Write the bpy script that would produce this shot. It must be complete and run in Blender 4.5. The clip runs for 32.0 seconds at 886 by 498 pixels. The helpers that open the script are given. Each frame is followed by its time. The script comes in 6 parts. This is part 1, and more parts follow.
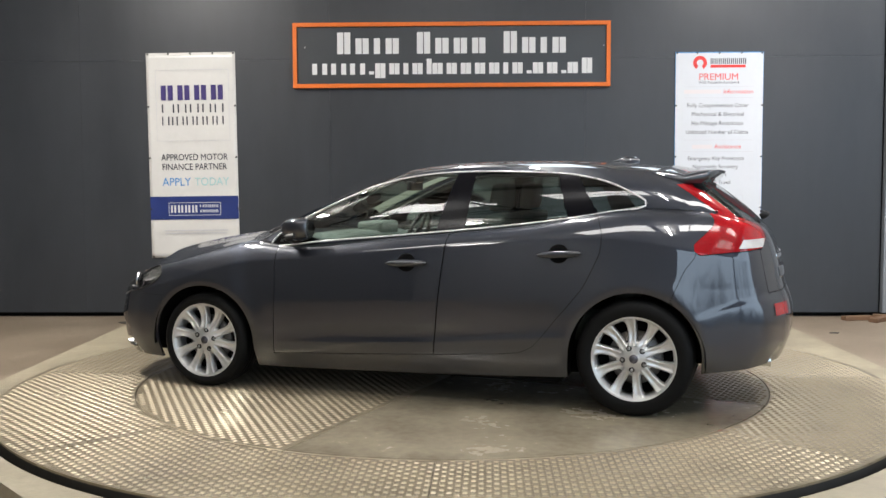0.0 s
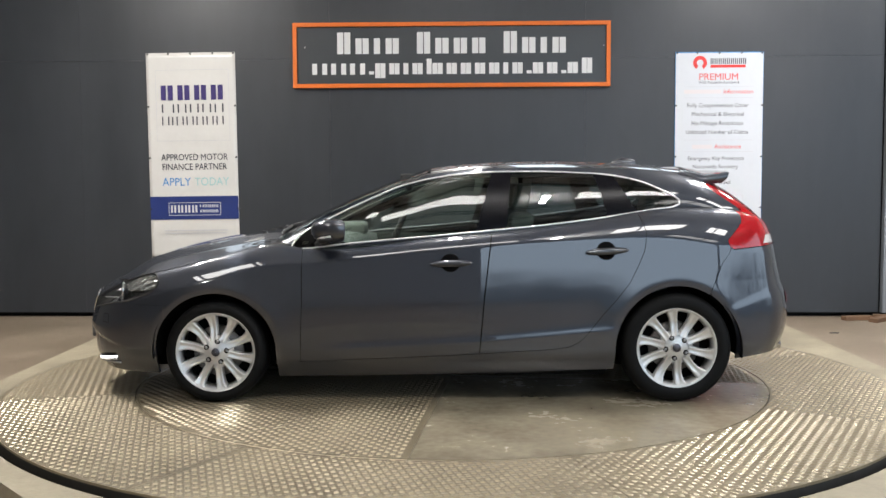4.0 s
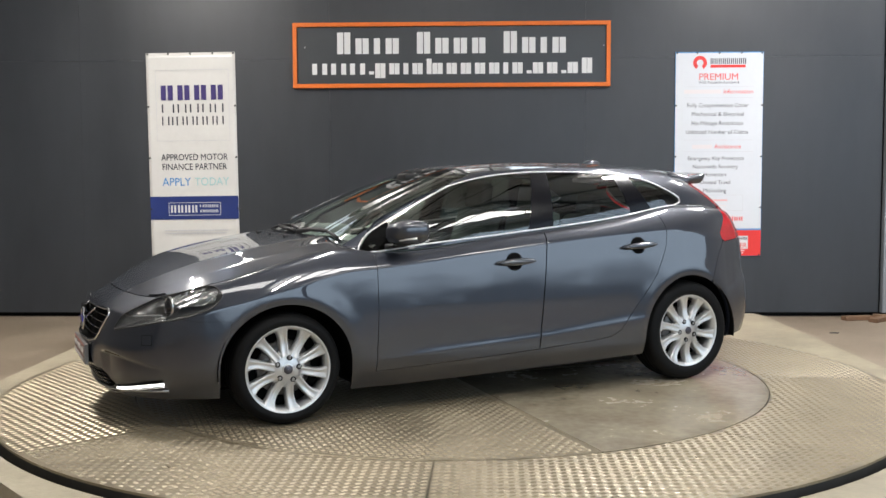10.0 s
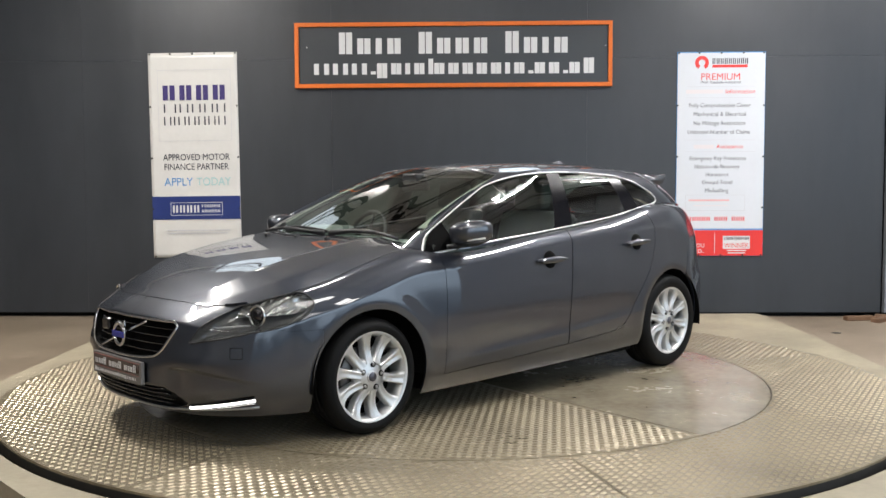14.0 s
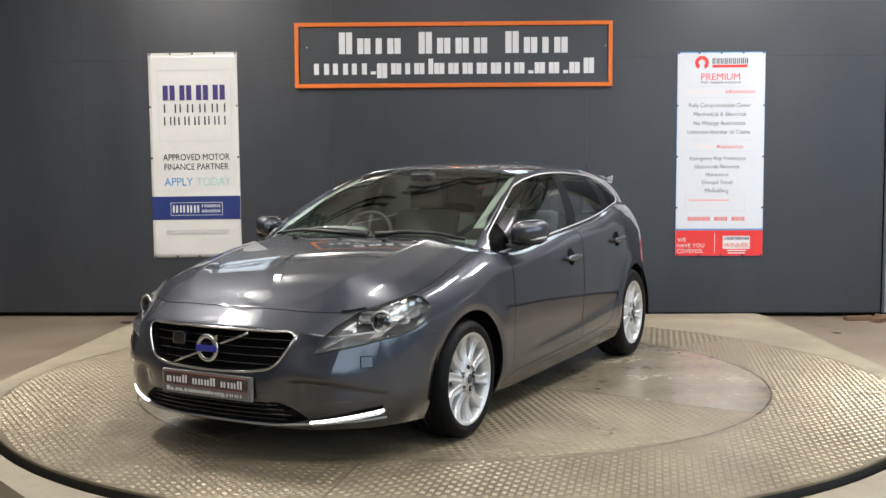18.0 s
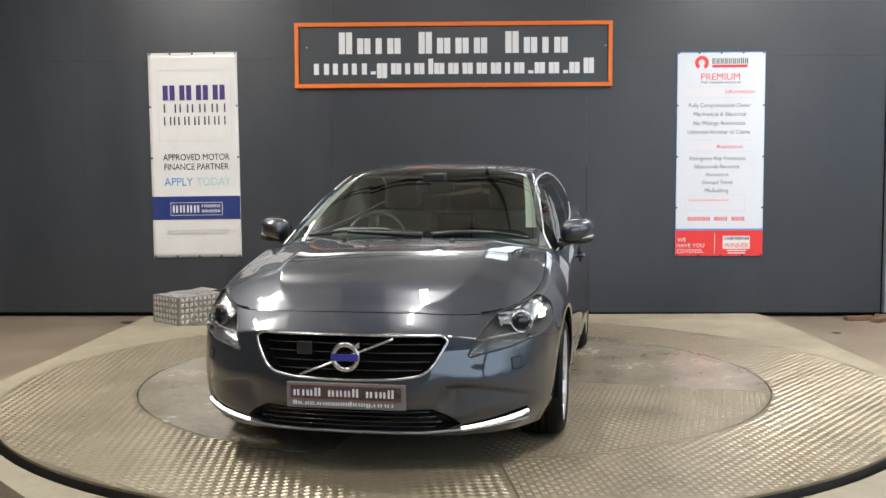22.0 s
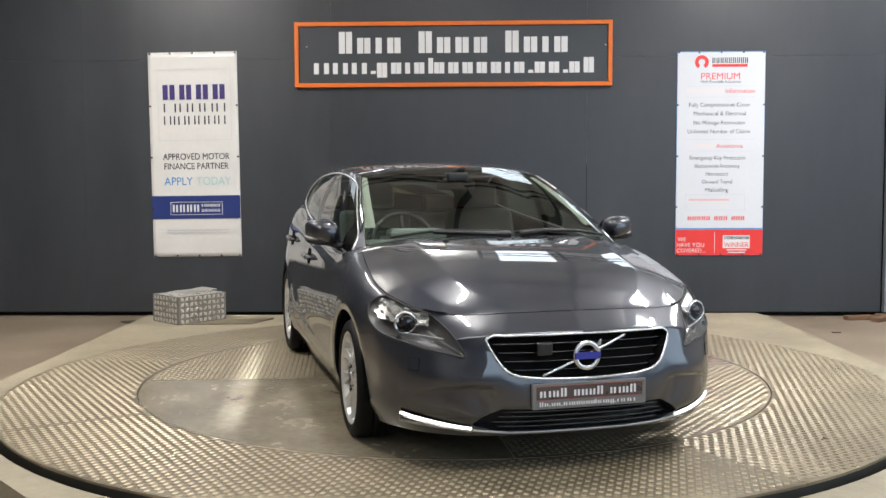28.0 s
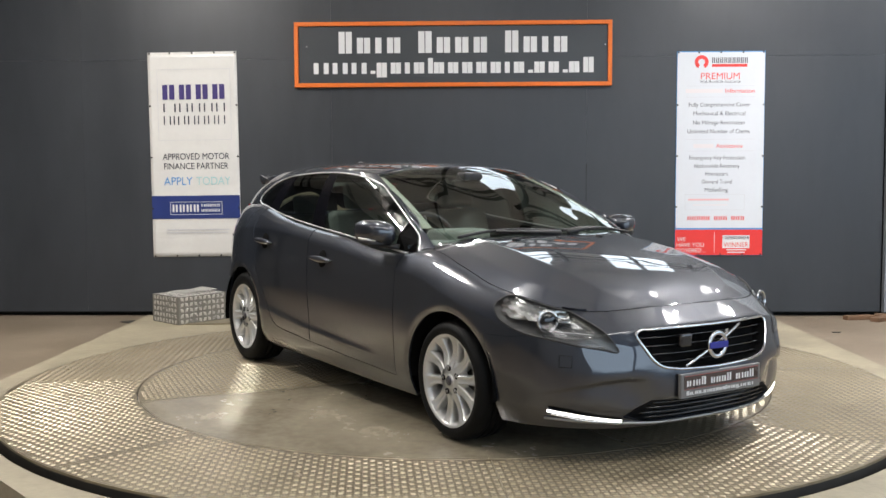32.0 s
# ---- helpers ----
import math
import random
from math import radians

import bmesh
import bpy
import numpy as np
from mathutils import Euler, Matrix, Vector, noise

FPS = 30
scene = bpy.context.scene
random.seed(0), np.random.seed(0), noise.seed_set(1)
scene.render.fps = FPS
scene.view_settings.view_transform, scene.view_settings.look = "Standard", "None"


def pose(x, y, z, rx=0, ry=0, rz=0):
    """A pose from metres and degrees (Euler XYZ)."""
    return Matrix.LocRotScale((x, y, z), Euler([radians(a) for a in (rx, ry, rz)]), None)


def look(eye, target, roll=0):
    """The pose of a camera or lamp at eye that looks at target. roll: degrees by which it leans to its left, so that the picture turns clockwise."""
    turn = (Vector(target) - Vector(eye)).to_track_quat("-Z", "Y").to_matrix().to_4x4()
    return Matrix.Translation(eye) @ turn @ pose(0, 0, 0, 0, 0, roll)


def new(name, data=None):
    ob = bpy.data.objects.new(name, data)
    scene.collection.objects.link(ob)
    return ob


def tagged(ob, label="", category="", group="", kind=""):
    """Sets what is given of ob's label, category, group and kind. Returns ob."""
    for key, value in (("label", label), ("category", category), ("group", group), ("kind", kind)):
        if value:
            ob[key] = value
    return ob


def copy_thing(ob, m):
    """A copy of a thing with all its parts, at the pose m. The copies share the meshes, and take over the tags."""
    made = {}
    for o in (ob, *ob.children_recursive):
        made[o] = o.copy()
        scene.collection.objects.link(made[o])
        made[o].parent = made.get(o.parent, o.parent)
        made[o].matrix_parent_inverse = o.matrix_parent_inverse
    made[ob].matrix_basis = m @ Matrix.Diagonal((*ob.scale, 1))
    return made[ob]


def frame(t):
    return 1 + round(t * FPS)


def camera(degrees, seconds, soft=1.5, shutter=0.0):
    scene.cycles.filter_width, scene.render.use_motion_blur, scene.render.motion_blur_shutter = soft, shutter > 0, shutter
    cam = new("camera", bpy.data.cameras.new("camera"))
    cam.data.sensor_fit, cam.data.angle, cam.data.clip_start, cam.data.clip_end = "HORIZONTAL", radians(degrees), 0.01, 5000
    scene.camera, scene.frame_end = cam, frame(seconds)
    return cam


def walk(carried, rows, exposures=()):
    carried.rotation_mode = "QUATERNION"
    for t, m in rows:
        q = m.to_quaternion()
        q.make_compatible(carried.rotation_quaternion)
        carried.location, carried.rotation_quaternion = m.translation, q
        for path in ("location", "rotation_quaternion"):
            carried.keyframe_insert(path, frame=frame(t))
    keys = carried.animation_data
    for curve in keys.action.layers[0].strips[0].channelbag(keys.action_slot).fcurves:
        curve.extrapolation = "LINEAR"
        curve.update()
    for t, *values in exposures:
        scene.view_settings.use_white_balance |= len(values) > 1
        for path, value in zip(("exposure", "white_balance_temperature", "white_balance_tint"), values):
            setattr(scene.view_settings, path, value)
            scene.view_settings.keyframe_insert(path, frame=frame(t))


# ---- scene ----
# ---- camera ----
FOV = 48.87
cam = camera(FOV, 32.0, soft=1.5)
EYE = (-0.054, -6.35, 1.253)


def aim(yaw, pitch, roll=-0.21):
    """A pose at the tripod, turned by yaw (to the left) and pitch (up), in degrees."""
    a, b = radians(yaw), radians(pitch)
    d = Vector((-math.sin(a) * math.cos(b), math.cos(a) * math.cos(b), math.sin(b)))
    return look(EYE, Vector(EYE) + d * 5, roll)


walk(cam, [(0.0, aim(0, -3.777)), (10.0, aim(0, -3.777)), (10.8, aim(0.105, -3.777)), (26.0, aim(0.1, -3.777)),
           (28.0, aim(0.1, -3.81)), (32.0, aim(0.085, -3.815))])

# ---- light ----
world = bpy.data.worlds.new("world")
scene.world = world
world.use_nodes = True
world.node_tree.nodes["Background"].inputs[0].default_value = (0.5, 0.55, 0.6, 1)
world.node_tree.nodes["Background"].inputs[1].default_value = 0.05
scene.view_settings.exposure = 0.0
CEIL = 5.0


# ---- materials ----
def mat(name, color, rough=0.5, metal=0.0, scale=8.0, var=0.15, bump=0.0, bscale=60.0, coat=0.0, rvar=0.1, fine=0.0, emit=None,
        random_=0.0, tint=None):
    """A principled material with two scales of colour noise, uneven gloss and a fine bump."""
    m = bpy.data.materials.new(name)
    m.use_nodes = True
    nt = m.node_tree
    nd, lk = nt.nodes, nt.links
    b = nd["Principled BSDF"]
    b.inputs["Metallic"].default_value = metal
    b.inputs["Roughness"].default_value = rough
    b.inputs["Coat Weight"].default_value = coat
    b.inputs["Coat Roughness"].default_value = 0.04
    c = (*color, 1)
    b.inputs["Base Color"].default_value = c
    if emit:
        b.inputs["Emission Color"].default_value = (*emit[:3], 1)
        b.inputs["Emission Strength"].default_value = emit[3]
    if var > 0:
        tc = nd.new("ShaderNodeTexCoord")
        n1 = nd.new("ShaderNodeTexNoise")
        n1.inputs["Scale"].default_value, n1.inputs["Detail"].default_value = scale, 6
        n2 = nd.new("ShaderNodeTexNoise")
        n2.inputs["Scale"].default_value, n2.inputs["Detail"].default_value = scale * 9, 3
        lk.new(tc.outputs["Object"], n1.inputs["Vector"])
        lk.new(tc.outputs["Object"], n2.inputs["Vector"])
        add = nd.new("ShaderNodeMath")
        add.operation = "MULTIPLY_ADD"
        lk.new(n2.outputs["Fac"], add.inputs[0])
        add.inputs[1].default_value = 0.4
        lk.new(n1.outputs["Fac"], add.inputs[2])
        ramp = nd.new("ShaderNodeMapRange")
        ramp.inputs["From Min"].default_value, ramp.inputs["From Max"].default_value = 0.35, 1.05
        ramp.inputs["To Min"].default_value, ramp.inputs["To Max"].default_value = 0, 1
        lk.new(add.outputs[0], ramp.inputs["Value"])
        mix = nd.new("ShaderNodeMix")
        mix.data_type = "RGBA"
        t = tint or color
        mix.inputs["A"].default_value = (*[v * (1 - var) for v in color], 1)
        mix.inputs["B"].default_value = (*[min(1, v * (1 + var)) for v in t], 1)
        lk.new(ramp.outputs[0], mix.inputs["Factor"])
        last = mix.outputs["Result"]
        if random_ > 0:
            oi = nd.new("ShaderNodeObjectInfo")
            mr = nd.new("ShaderNodeMapRange")
            mr.inputs["To Min"].default_value, mr.inputs["To Max"].default_value = 1 - random_, 1 + random_
            lk.new(oi.outputs["Random"], mr.inputs["Value"])
            hs = nd.new("ShaderNodeHueSaturation")
            lk.new(mr.outputs[0], hs.inputs["Value"])
            lk.new(last, hs.inputs["Color"])
            last = hs.outputs["Color"]
        lk.new(last, b.inputs["Base Color"])
        rr = nd.new("ShaderNodeMapRange")
        rr.inputs["To Min"].default_value, rr.inputs["To Max"].default_value = max(0.02, rough - rvar), min(1, rough + rvar)
        lk.new(ramp.outputs[0], rr.inputs["Value"])
        lk.new(rr.outputs[0], b.inputs["Roughness"])
        if bump > 0:
            n3 = nd.new("ShaderNodeTexNoise")
            n3.inputs["Scale"].default_value, n3.inputs["Detail"].default_value = bscale, 4
            lk.new(tc.outputs["Object"], n3.inputs["Vector"])
            bp = nd.new("ShaderNodeBump")
            bp.inputs["Strength"].default_value, bp.inputs["Distance"].default_value = bump, 0.01
            lk.new(n3.outputs["Fac"], bp.inputs["Height"])
            lk.new(bp.outputs[0], b.inputs["Normal"])
    return m


def glass_mat(name, tint, dark=0.0, ior=1.5):
    """Thin pane: clear with a mirror sheen that grows at grazing angles."""
    m = bpy.data.materials.new(name)
    m.use_nodes = True
    nd, lk = m.node_tree.nodes, m.node_tree.links
    nd.remove(nd["Principled BSDF"])
    tr = nd.new("ShaderNodeBsdfTransparent")
    tr.inputs[0].default_value = (*tint, 1)
    gl = nd.new("ShaderNodeBsdfGlossy")
    gl.inputs["Roughness"].default_value = 0.01
    fr = nd.new("ShaderNodeFresnel")
    fr.inputs["IOR"].default_value = ior
    mx = nd.new("ShaderNodeMixShader")
    lk.new(fr.outputs[0], mx.inputs[0])
    lk.new(tr.outputs[0], mx.inputs[1])
    lk.new(gl.outputs[0], mx.inputs[2])
    lk.new(mx.outputs[0], nd["Material Output"].inputs[0])
    return m


def paint_mat():
    """Metallic car paint: dark slate base with fine flake under a clear coat."""
    m = mat("car_paint", (0.020, 0.0245, 0.036), rough=0.46, metal=0.7, scale=900, var=0.25, coat=1.0, rvar=0.05)
    m.node_tree.nodes["Principled BSDF"].inputs["Coat Roughness"].default_value = 0.018
    m.node_tree.nodes["Principled BSDF"].inputs["Coat IOR"].default_value = 1.85
    return m


M_PAINT = paint_mat()
M_WALL = mat("painted_board", (0.033, 0.037, 0.0425), 0.38, scale=0.9, var=0.26, bump=0.22, bscale=4, rvar=0.10, random_=0.04)


def stretch(m, scale):
    """Draws the patterns of a material out along an axis."""
    nd, lk = m.node_tree.nodes, m.node_tree.links
    mp = nd.new("ShaderNodeMapping")
    mp.inputs["Scale"].default_value = scale
    tc = [n for n in nd if n.type == "TEX_COORD"][0]
    for n in [n for n in nd if n.type == "TEX_NOISE"]:
        lk.new(mp.outputs[0], n.inputs["Vector"])
    lk.new(tc.outputs["Object"], mp.inputs["Vector"])


# upright streaks in the board colour imitate soft streaks of light
stretch(M_WALL, (1.0, 1.0, 0.3))
M_WALL2 = mat("pale_wall", (0.20, 0.22, 0.24), 0.5, scale=0.7, var=0.15, bump=0.1)
M_BLACK = mat("black_void", (0.004, 0.004, 0.004), 0.9, var=0)
M_FLOOR = mat("brown_concrete", (0.19, 0.140, 0.092), 0.55, scale=1.1, var=0.35, bump=0.25, bscale=40, tint=(0.21, 0.172, 0.13))
M_SLAB = mat("grey_concrete", (0.22, 0.19, 0.131), 0.6, scale=2.0, var=0.28, bump=0.25, bscale=50, tint=(0.30, 0.262, 0.185))
M_DISC = mat("worn_screed", (0.165, 0.139, 0.093), 0.25, scale=2.2, var=0.46, bump=0.03, bscale=30, rvar=0.06, tint=(0.25, 0.217, 0.156))
M_TREAD = mat("tread_plate", (0.170, 0.139, 0.087), 0.34, metal=0.3, scale=2.6, var=0.42, bump=0.05, bscale=60, rvar=0.10, random_=0.14, tint=(0.215, 0.180, 0.120))
M_BAR = mat("tread_bar", (0.28, 0.238, 0.165), 0.38, metal=0.4, scale=3, var=0.28, rvar=0.1, random_=0.05)
M_BOXPL = mat("bright_tread_plate", (0.27, 0.26, 0.235), 0.4, metal=0.5, scale=4, var=0.2)
M_PAD = mat("polished_tread_pad", (0.66, 0.64, 0.60), 0.3, metal=0.5, scale=6, var=0.15)
M_EDGE = mat("dark_steel_edge", (0.03, 0.028, 0.025), 0.6, metal=0.3, scale=6, var=0.3)
M_SIGN = mat("sign_grey", (0.036, 0.041, 0.046), 0.35, scale=2, var=0.06)
M_ORANGE = mat("orange_frame", (0.70, 0.15, 0.008), 0.45, scale=5, var=0.08)
M_WHITE = mat("white_vinyl", (0.68, 0.67, 0.64), 0.25, scale=2.2, var=0.05, bump=0.05, bscale=3, rvar=0.03)
M_FIELD = mat("white_print", (0.64, 0.67, 0.71), 0.5, scale=2.2, var=0.04)
M_LETTER = mat("white_letter", (0.70, 0.70, 0.70), 0.4, var=0)
M_NAVY = mat("navy_ink", (0.012, 0.03, 0.16), 0.45, scale=5, var=0.05)
M_PURPLE = mat("violet_ink", (0.035, 0.02, 0.14), 0.45, var=0)
M_INK = mat("dark_ink", (0.035, 0.038, 0.055), 0.5, var=0)
M_RED = mat("red_ink", (0.72, 0.035, 0.03), 0.45, scale=5, var=0.05)
M_PINK = mat("faded_red_ink", (0.75, 0.42, 0.42), 0.5, var=0)
M_PALE = mat("pale_ink", (0.55, 0.55, 0.57), 0.5, var=0)
M_SKY = mat("sky_blue_ink", (0.10, 0.32, 0.66), 0.45, var=0)
M_TEAL = mat("mint_ink", (0.36, 0.60, 0.60), 0.45, var=0)
M_CEIL = mat("ceiling_sheet", (0.82, 0.82, 0.80), 0.7, scale=1, var=0.15)
M_BLOCK = mat("painted_block", (0.30, 0.31, 0.32), 0.7, scale=1.5, var=0.2, bump=0.3, bscale=20)
M_DARKBLOCK = mat("dark_painted_block", (0.10, 0.10, 0.10), 0.7, scale=1.5, var=0.2, bump=0.3, bscale=20)
M_STEEL = mat("galvanised_steel", (0.4, 0.4, 0.4), 0.45, metal=0.8, scale=6, var=0.15)
M_WOOD = mat("rough_timber", (0.16, 0.09, 0.05), 0.75, scale=6, var=0.3, bump=0.4)
M_TYRE = mat("tyre_rubber", (0.005, 0.005, 0.005), 0.6, scale=14, var=0.3, bump=0.1)
M_TYRE.node_tree.nodes["Principled BSDF"].inputs["Specular IOR Level"].default_value = 0.15
M_ALLOY = mat("silver_alloy", (0.62, 0.62, 0.61), 0.30, metal=0.6, scale=5, var=0.05, rvar=0.04)
# near-black and dull; its colour carries the deep shade of wells and openings
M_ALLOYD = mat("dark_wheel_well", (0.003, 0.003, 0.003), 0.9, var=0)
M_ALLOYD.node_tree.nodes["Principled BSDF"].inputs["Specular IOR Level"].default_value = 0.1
M_DISCB = mat("brake_disc", (0.16, 0.15, 0.14), 0.4, metal=0.8, scale=12, var=0.2)
M_CHROME = mat("chrome", (0.66, 0.66, 0.67), 0.12, metal=1.0, var=0)
M_SATIN = mat("satin_bright_trim", (0.80, 0.80, 0.80), 0.32, metal=0.6, scale=30, var=0.05)
M_GLOSSB = mat("gloss_black", (0.006, 0.006, 0.007), 0.08, var=0, coat=0.5)
M_POST = mat("post_black", (0.003, 0.003, 0.005), 0.22, var=0)
M_POST.node_tree.nodes["Principled BSDF"].inputs["Specular IOR Level"].default_value = 0.2
M_PLASTIC = mat("black_plastic", (0.009, 0.009, 0.010), 0.5, scale=40, var=0.2)
M_REDLENS = mat("red_lens", (0.36, 0.004, 0.008), 0.12, scale=9, var=0.35, coat=0.5, rvar=0.02)
M_CLEARLENS = mat("pale_lens", (0.62, 0.60, 0.58), 0.15, scale=20, var=0.15, coat=1.0)
M_GLASS = glass_mat("window_glass", (0.80, 0.93, 0.86), ior=2.1)
M_GLASSD = glass_mat("tinted_glass", (0.62, 0.74, 0.71), ior=1.9)
M_LENS = glass_mat("lamp_lens", (0.92, 0.93, 0.94))
M_DRL = mat("running_light", (0.9, 0.9, 0.9), 0.3, var=0, emit=(1.0, 0.97, 0.93, 3.2))
M_SEAT = mat("dark_seat_cloth", (0.070, 0.086, 0.076), 0.8, scale=50, var=0.3, bump=0.2)
M_DASH = mat("dash_plastic", (0.16, 0.185, 0.165), 0.5, scale=60, var=0.2)
M_TRIM = mat("pale_pillar_trim", (0.26, 0.28, 0.23), 0.7, scale=20, var=0.08)
M_BOWL = mat("lamp_inside", (0.20, 0.20, 0.195), 0.18, metal=0.6, scale=30, var=0.25)
M_REFLECT = mat("lamp_reflector", (0.62, 0.62, 0.60), 0.22, metal=0.9, var=0)
M_CAP = mat("cap_grey", (0.10, 0.10, 0.12), 0.3, metal=0.6, var=0)
M_PLATELINE = mat("plate_line_red", (0.30, 0.05, 0.04), 0.4, var=0)
M_PLATE = mat("plate_brown", (0.062, 0.044, 0.038), 0.3, scale=9, var=0.1)
M_PLATEG = mat("plate_grey", (0.15, 0.146, 0.142), 0.35, scale=9, var=0.1)
M_BLUE = mat("badge_blue", (0.03, 0.035, 0.25), 0.25, var=0)
M_MIRROR = mat("mirror_glass", (0.8, 0.8, 0.8), 0.02, metal=1.0, var=0)


# ---- building helpers ----
def part(name, bm, material, parent=None, label="", smooth=False):
    """Links a bmesh as one mesh object, under a parent if there is one."""
    me = bpy.data.meshes.new(name)
    bm.to_mesh(me)
    bm.free()
    if material:
        me.materials.append(material)
    if smooth:
        me.shade_smooth()
    ob = new(name, me)
    ob.parent = parent
    if label:
        ob["label"] = label
    return ob


def box(bm, x0, x1, y0, y1, z0, z1, bevel=0.0):
    vs = [bm.verts.new((x, y, z)) for z in (z0, z1) for y in (y0, y1) for x in (x0, x1)]
    fs = [bm.faces.new([vs[i] for i in f]) for f in ((0, 2, 3, 1), (4, 5, 7, 6), (0, 1, 5, 4), (2, 6, 7, 3), (0, 4, 6, 2), (1, 3, 7, 5))]
    if bevel > 0:
        es = {e for f in fs for e in f.edges}
        bmesh.ops.bevel(bm, geom=list(es), offset=bevel, segments=2, affect="EDGES", profile=0.5)
    return vs


def boxpart(name, dims, material, parent=None, label="", bevel=0.0):
    bm = bmesh.new()
    box(bm, *dims, bevel=bevel)
    return part(name, bm, material, parent, label)


def prism(bm, pts, z0, z1, axis="z"):
    """Extrudes an outline of 2D points between two heights along an axis."""
    def p3(a, b, c):
        return {"z": (a, b, c), "y": (a, c, b), "x": (c, a, b)}[axis]
    lo = [bm.verts.new(p3(a, b, z0)) for a, b in pts]
    hi = [bm.verts.new(p3(a, b, z1)) for a, b in pts]
    n = len(pts)
    bm.faces.new(lo[::-1])
    bm.faces.new(hi)
    for i in range(n):
        bm.faces.new((lo[i], lo[(i + 1) % n], hi[(i + 1) % n], hi[i]))
    bmesh.ops.recalc_face_normals(bm, faces=bm.faces[:])


def tube(bm, pts, r, sides=8, closed=False, flat=1.0, up=None):
    """A round (or flattened) bar along a polyline."""
    pts = [Vector(p) for p in pts]
    n = len(pts)
    rings = []
    for i, p in enumerate(pts):
        a = pts[i - 1] if (i or closed) else p
        b = pts[(i + 1) % n] if (i < n - 1 or closed) else p
        d = (b - a).normalized()
        u = Vector(up) if up else (Vector((0, 0, 1)) if abs(d.z) < 0.9 else Vector((1, 0, 0)))
        s = d.cross(u).normalized()
        w = s.cross(d).normalized()
        rr = r[i] if isinstance(r, (list, tuple)) else r
        rings.append([bm.verts.new(p + s * math.cos(k * 2 * math.pi / sides) * rr + w * math.sin(k * 2 * math.pi / sides) * rr * flat) for k in range(sides)])
    for i in range(n if closed else n - 1):
        A, B = rings[i], rings[(i + 1) % n]
        for k in range(sides):
            bm.faces.new((A[k], A[(k + 1) % sides], B[(k + 1) % sides], B[k]))
    if not closed:
        bm.faces.new(rings[0][::-1])
        bm.faces.new(rings[-1])


def lathe(bm, prof, n=48, axis="y"):
    """Turns (radius, along) points about an axis."""
    rings = []
    for r, h in prof:
        ring = []
        for k in range(n):
            a = 2 * math.pi * k / n
            c, s = r * math.cos(a), r * math.sin(a)
            ring.append(bm.verts.new((c, h, s) if axis == "y" else (c, s, h)))
        rings.append(ring)
    for A, B in zip(rings, rings[1:]):
        for k in range(n):
            bm.faces.new((A[k], A[(k + 1) % n], B[(k + 1) % n], B[k]))
    return rings


def curve_at(d, P, q):
    """Cubic Hermite interpolation with monotone-leaning slopes."""
    d, P, q = np.asarray(d, float), np.asarray(P, float), np.asarray(q, float)
    one = P.ndim == 1
    if one:
        P = P[:, None]
    h = np.diff(d)
    s = np.diff(P, axis=0) / h[:, None]
    m = np.zeros_like(P)
    m[0], m[-1] = s[0], s[-1]
    m[1:-1] = (s[:-1] * h[1:, None] + s[1:] * h[:-1, None]) / (h[1:] + h[:-1])[:, None]
    i = np.clip(np.searchsorted(d, q) - 1, 0, len(h) - 1)
    t = ((q - d[i]) / h[i])[:, None]
    hh = h[i][:, None]
    out = ((2 * t ** 3 - 3 * t ** 2 + 1) * P[i] + (t ** 3 - 2 * t ** 2 + t) * hh * m[i]
           + (-2 * t ** 3 + 3 * t ** 2) * P[i + 1] + (t ** 3 - t ** 2) * hh * m[i + 1])
    return out[:, 0] if one else out


def empty(name, label, category, group="", loc=(0, 0, 0)):
    e = new(name)
    e.location = loc
    return tagged(e, label, category, group)


# ---- room ----
FLOOR_Z = -0.20
FAR_Y, PARTITION = 12.6, 3.40
WALL_TURN = -1.575
DOOR_Y, DOOR_TOP = (-10.1, -1.4), 4.2
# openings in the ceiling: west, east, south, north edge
# the last opening is made up, for the beam that streaks the floor
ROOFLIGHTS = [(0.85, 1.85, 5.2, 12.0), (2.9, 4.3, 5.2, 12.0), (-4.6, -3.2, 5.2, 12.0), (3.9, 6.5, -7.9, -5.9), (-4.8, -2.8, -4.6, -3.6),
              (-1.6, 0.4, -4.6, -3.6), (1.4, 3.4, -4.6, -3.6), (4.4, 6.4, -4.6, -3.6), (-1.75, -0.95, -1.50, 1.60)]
GATE_X, GATE_TOP = (0.2, 7.9), 4.2
WALL_M = pose(0, 4.32, 0, 0, 0, WALL_TURN)


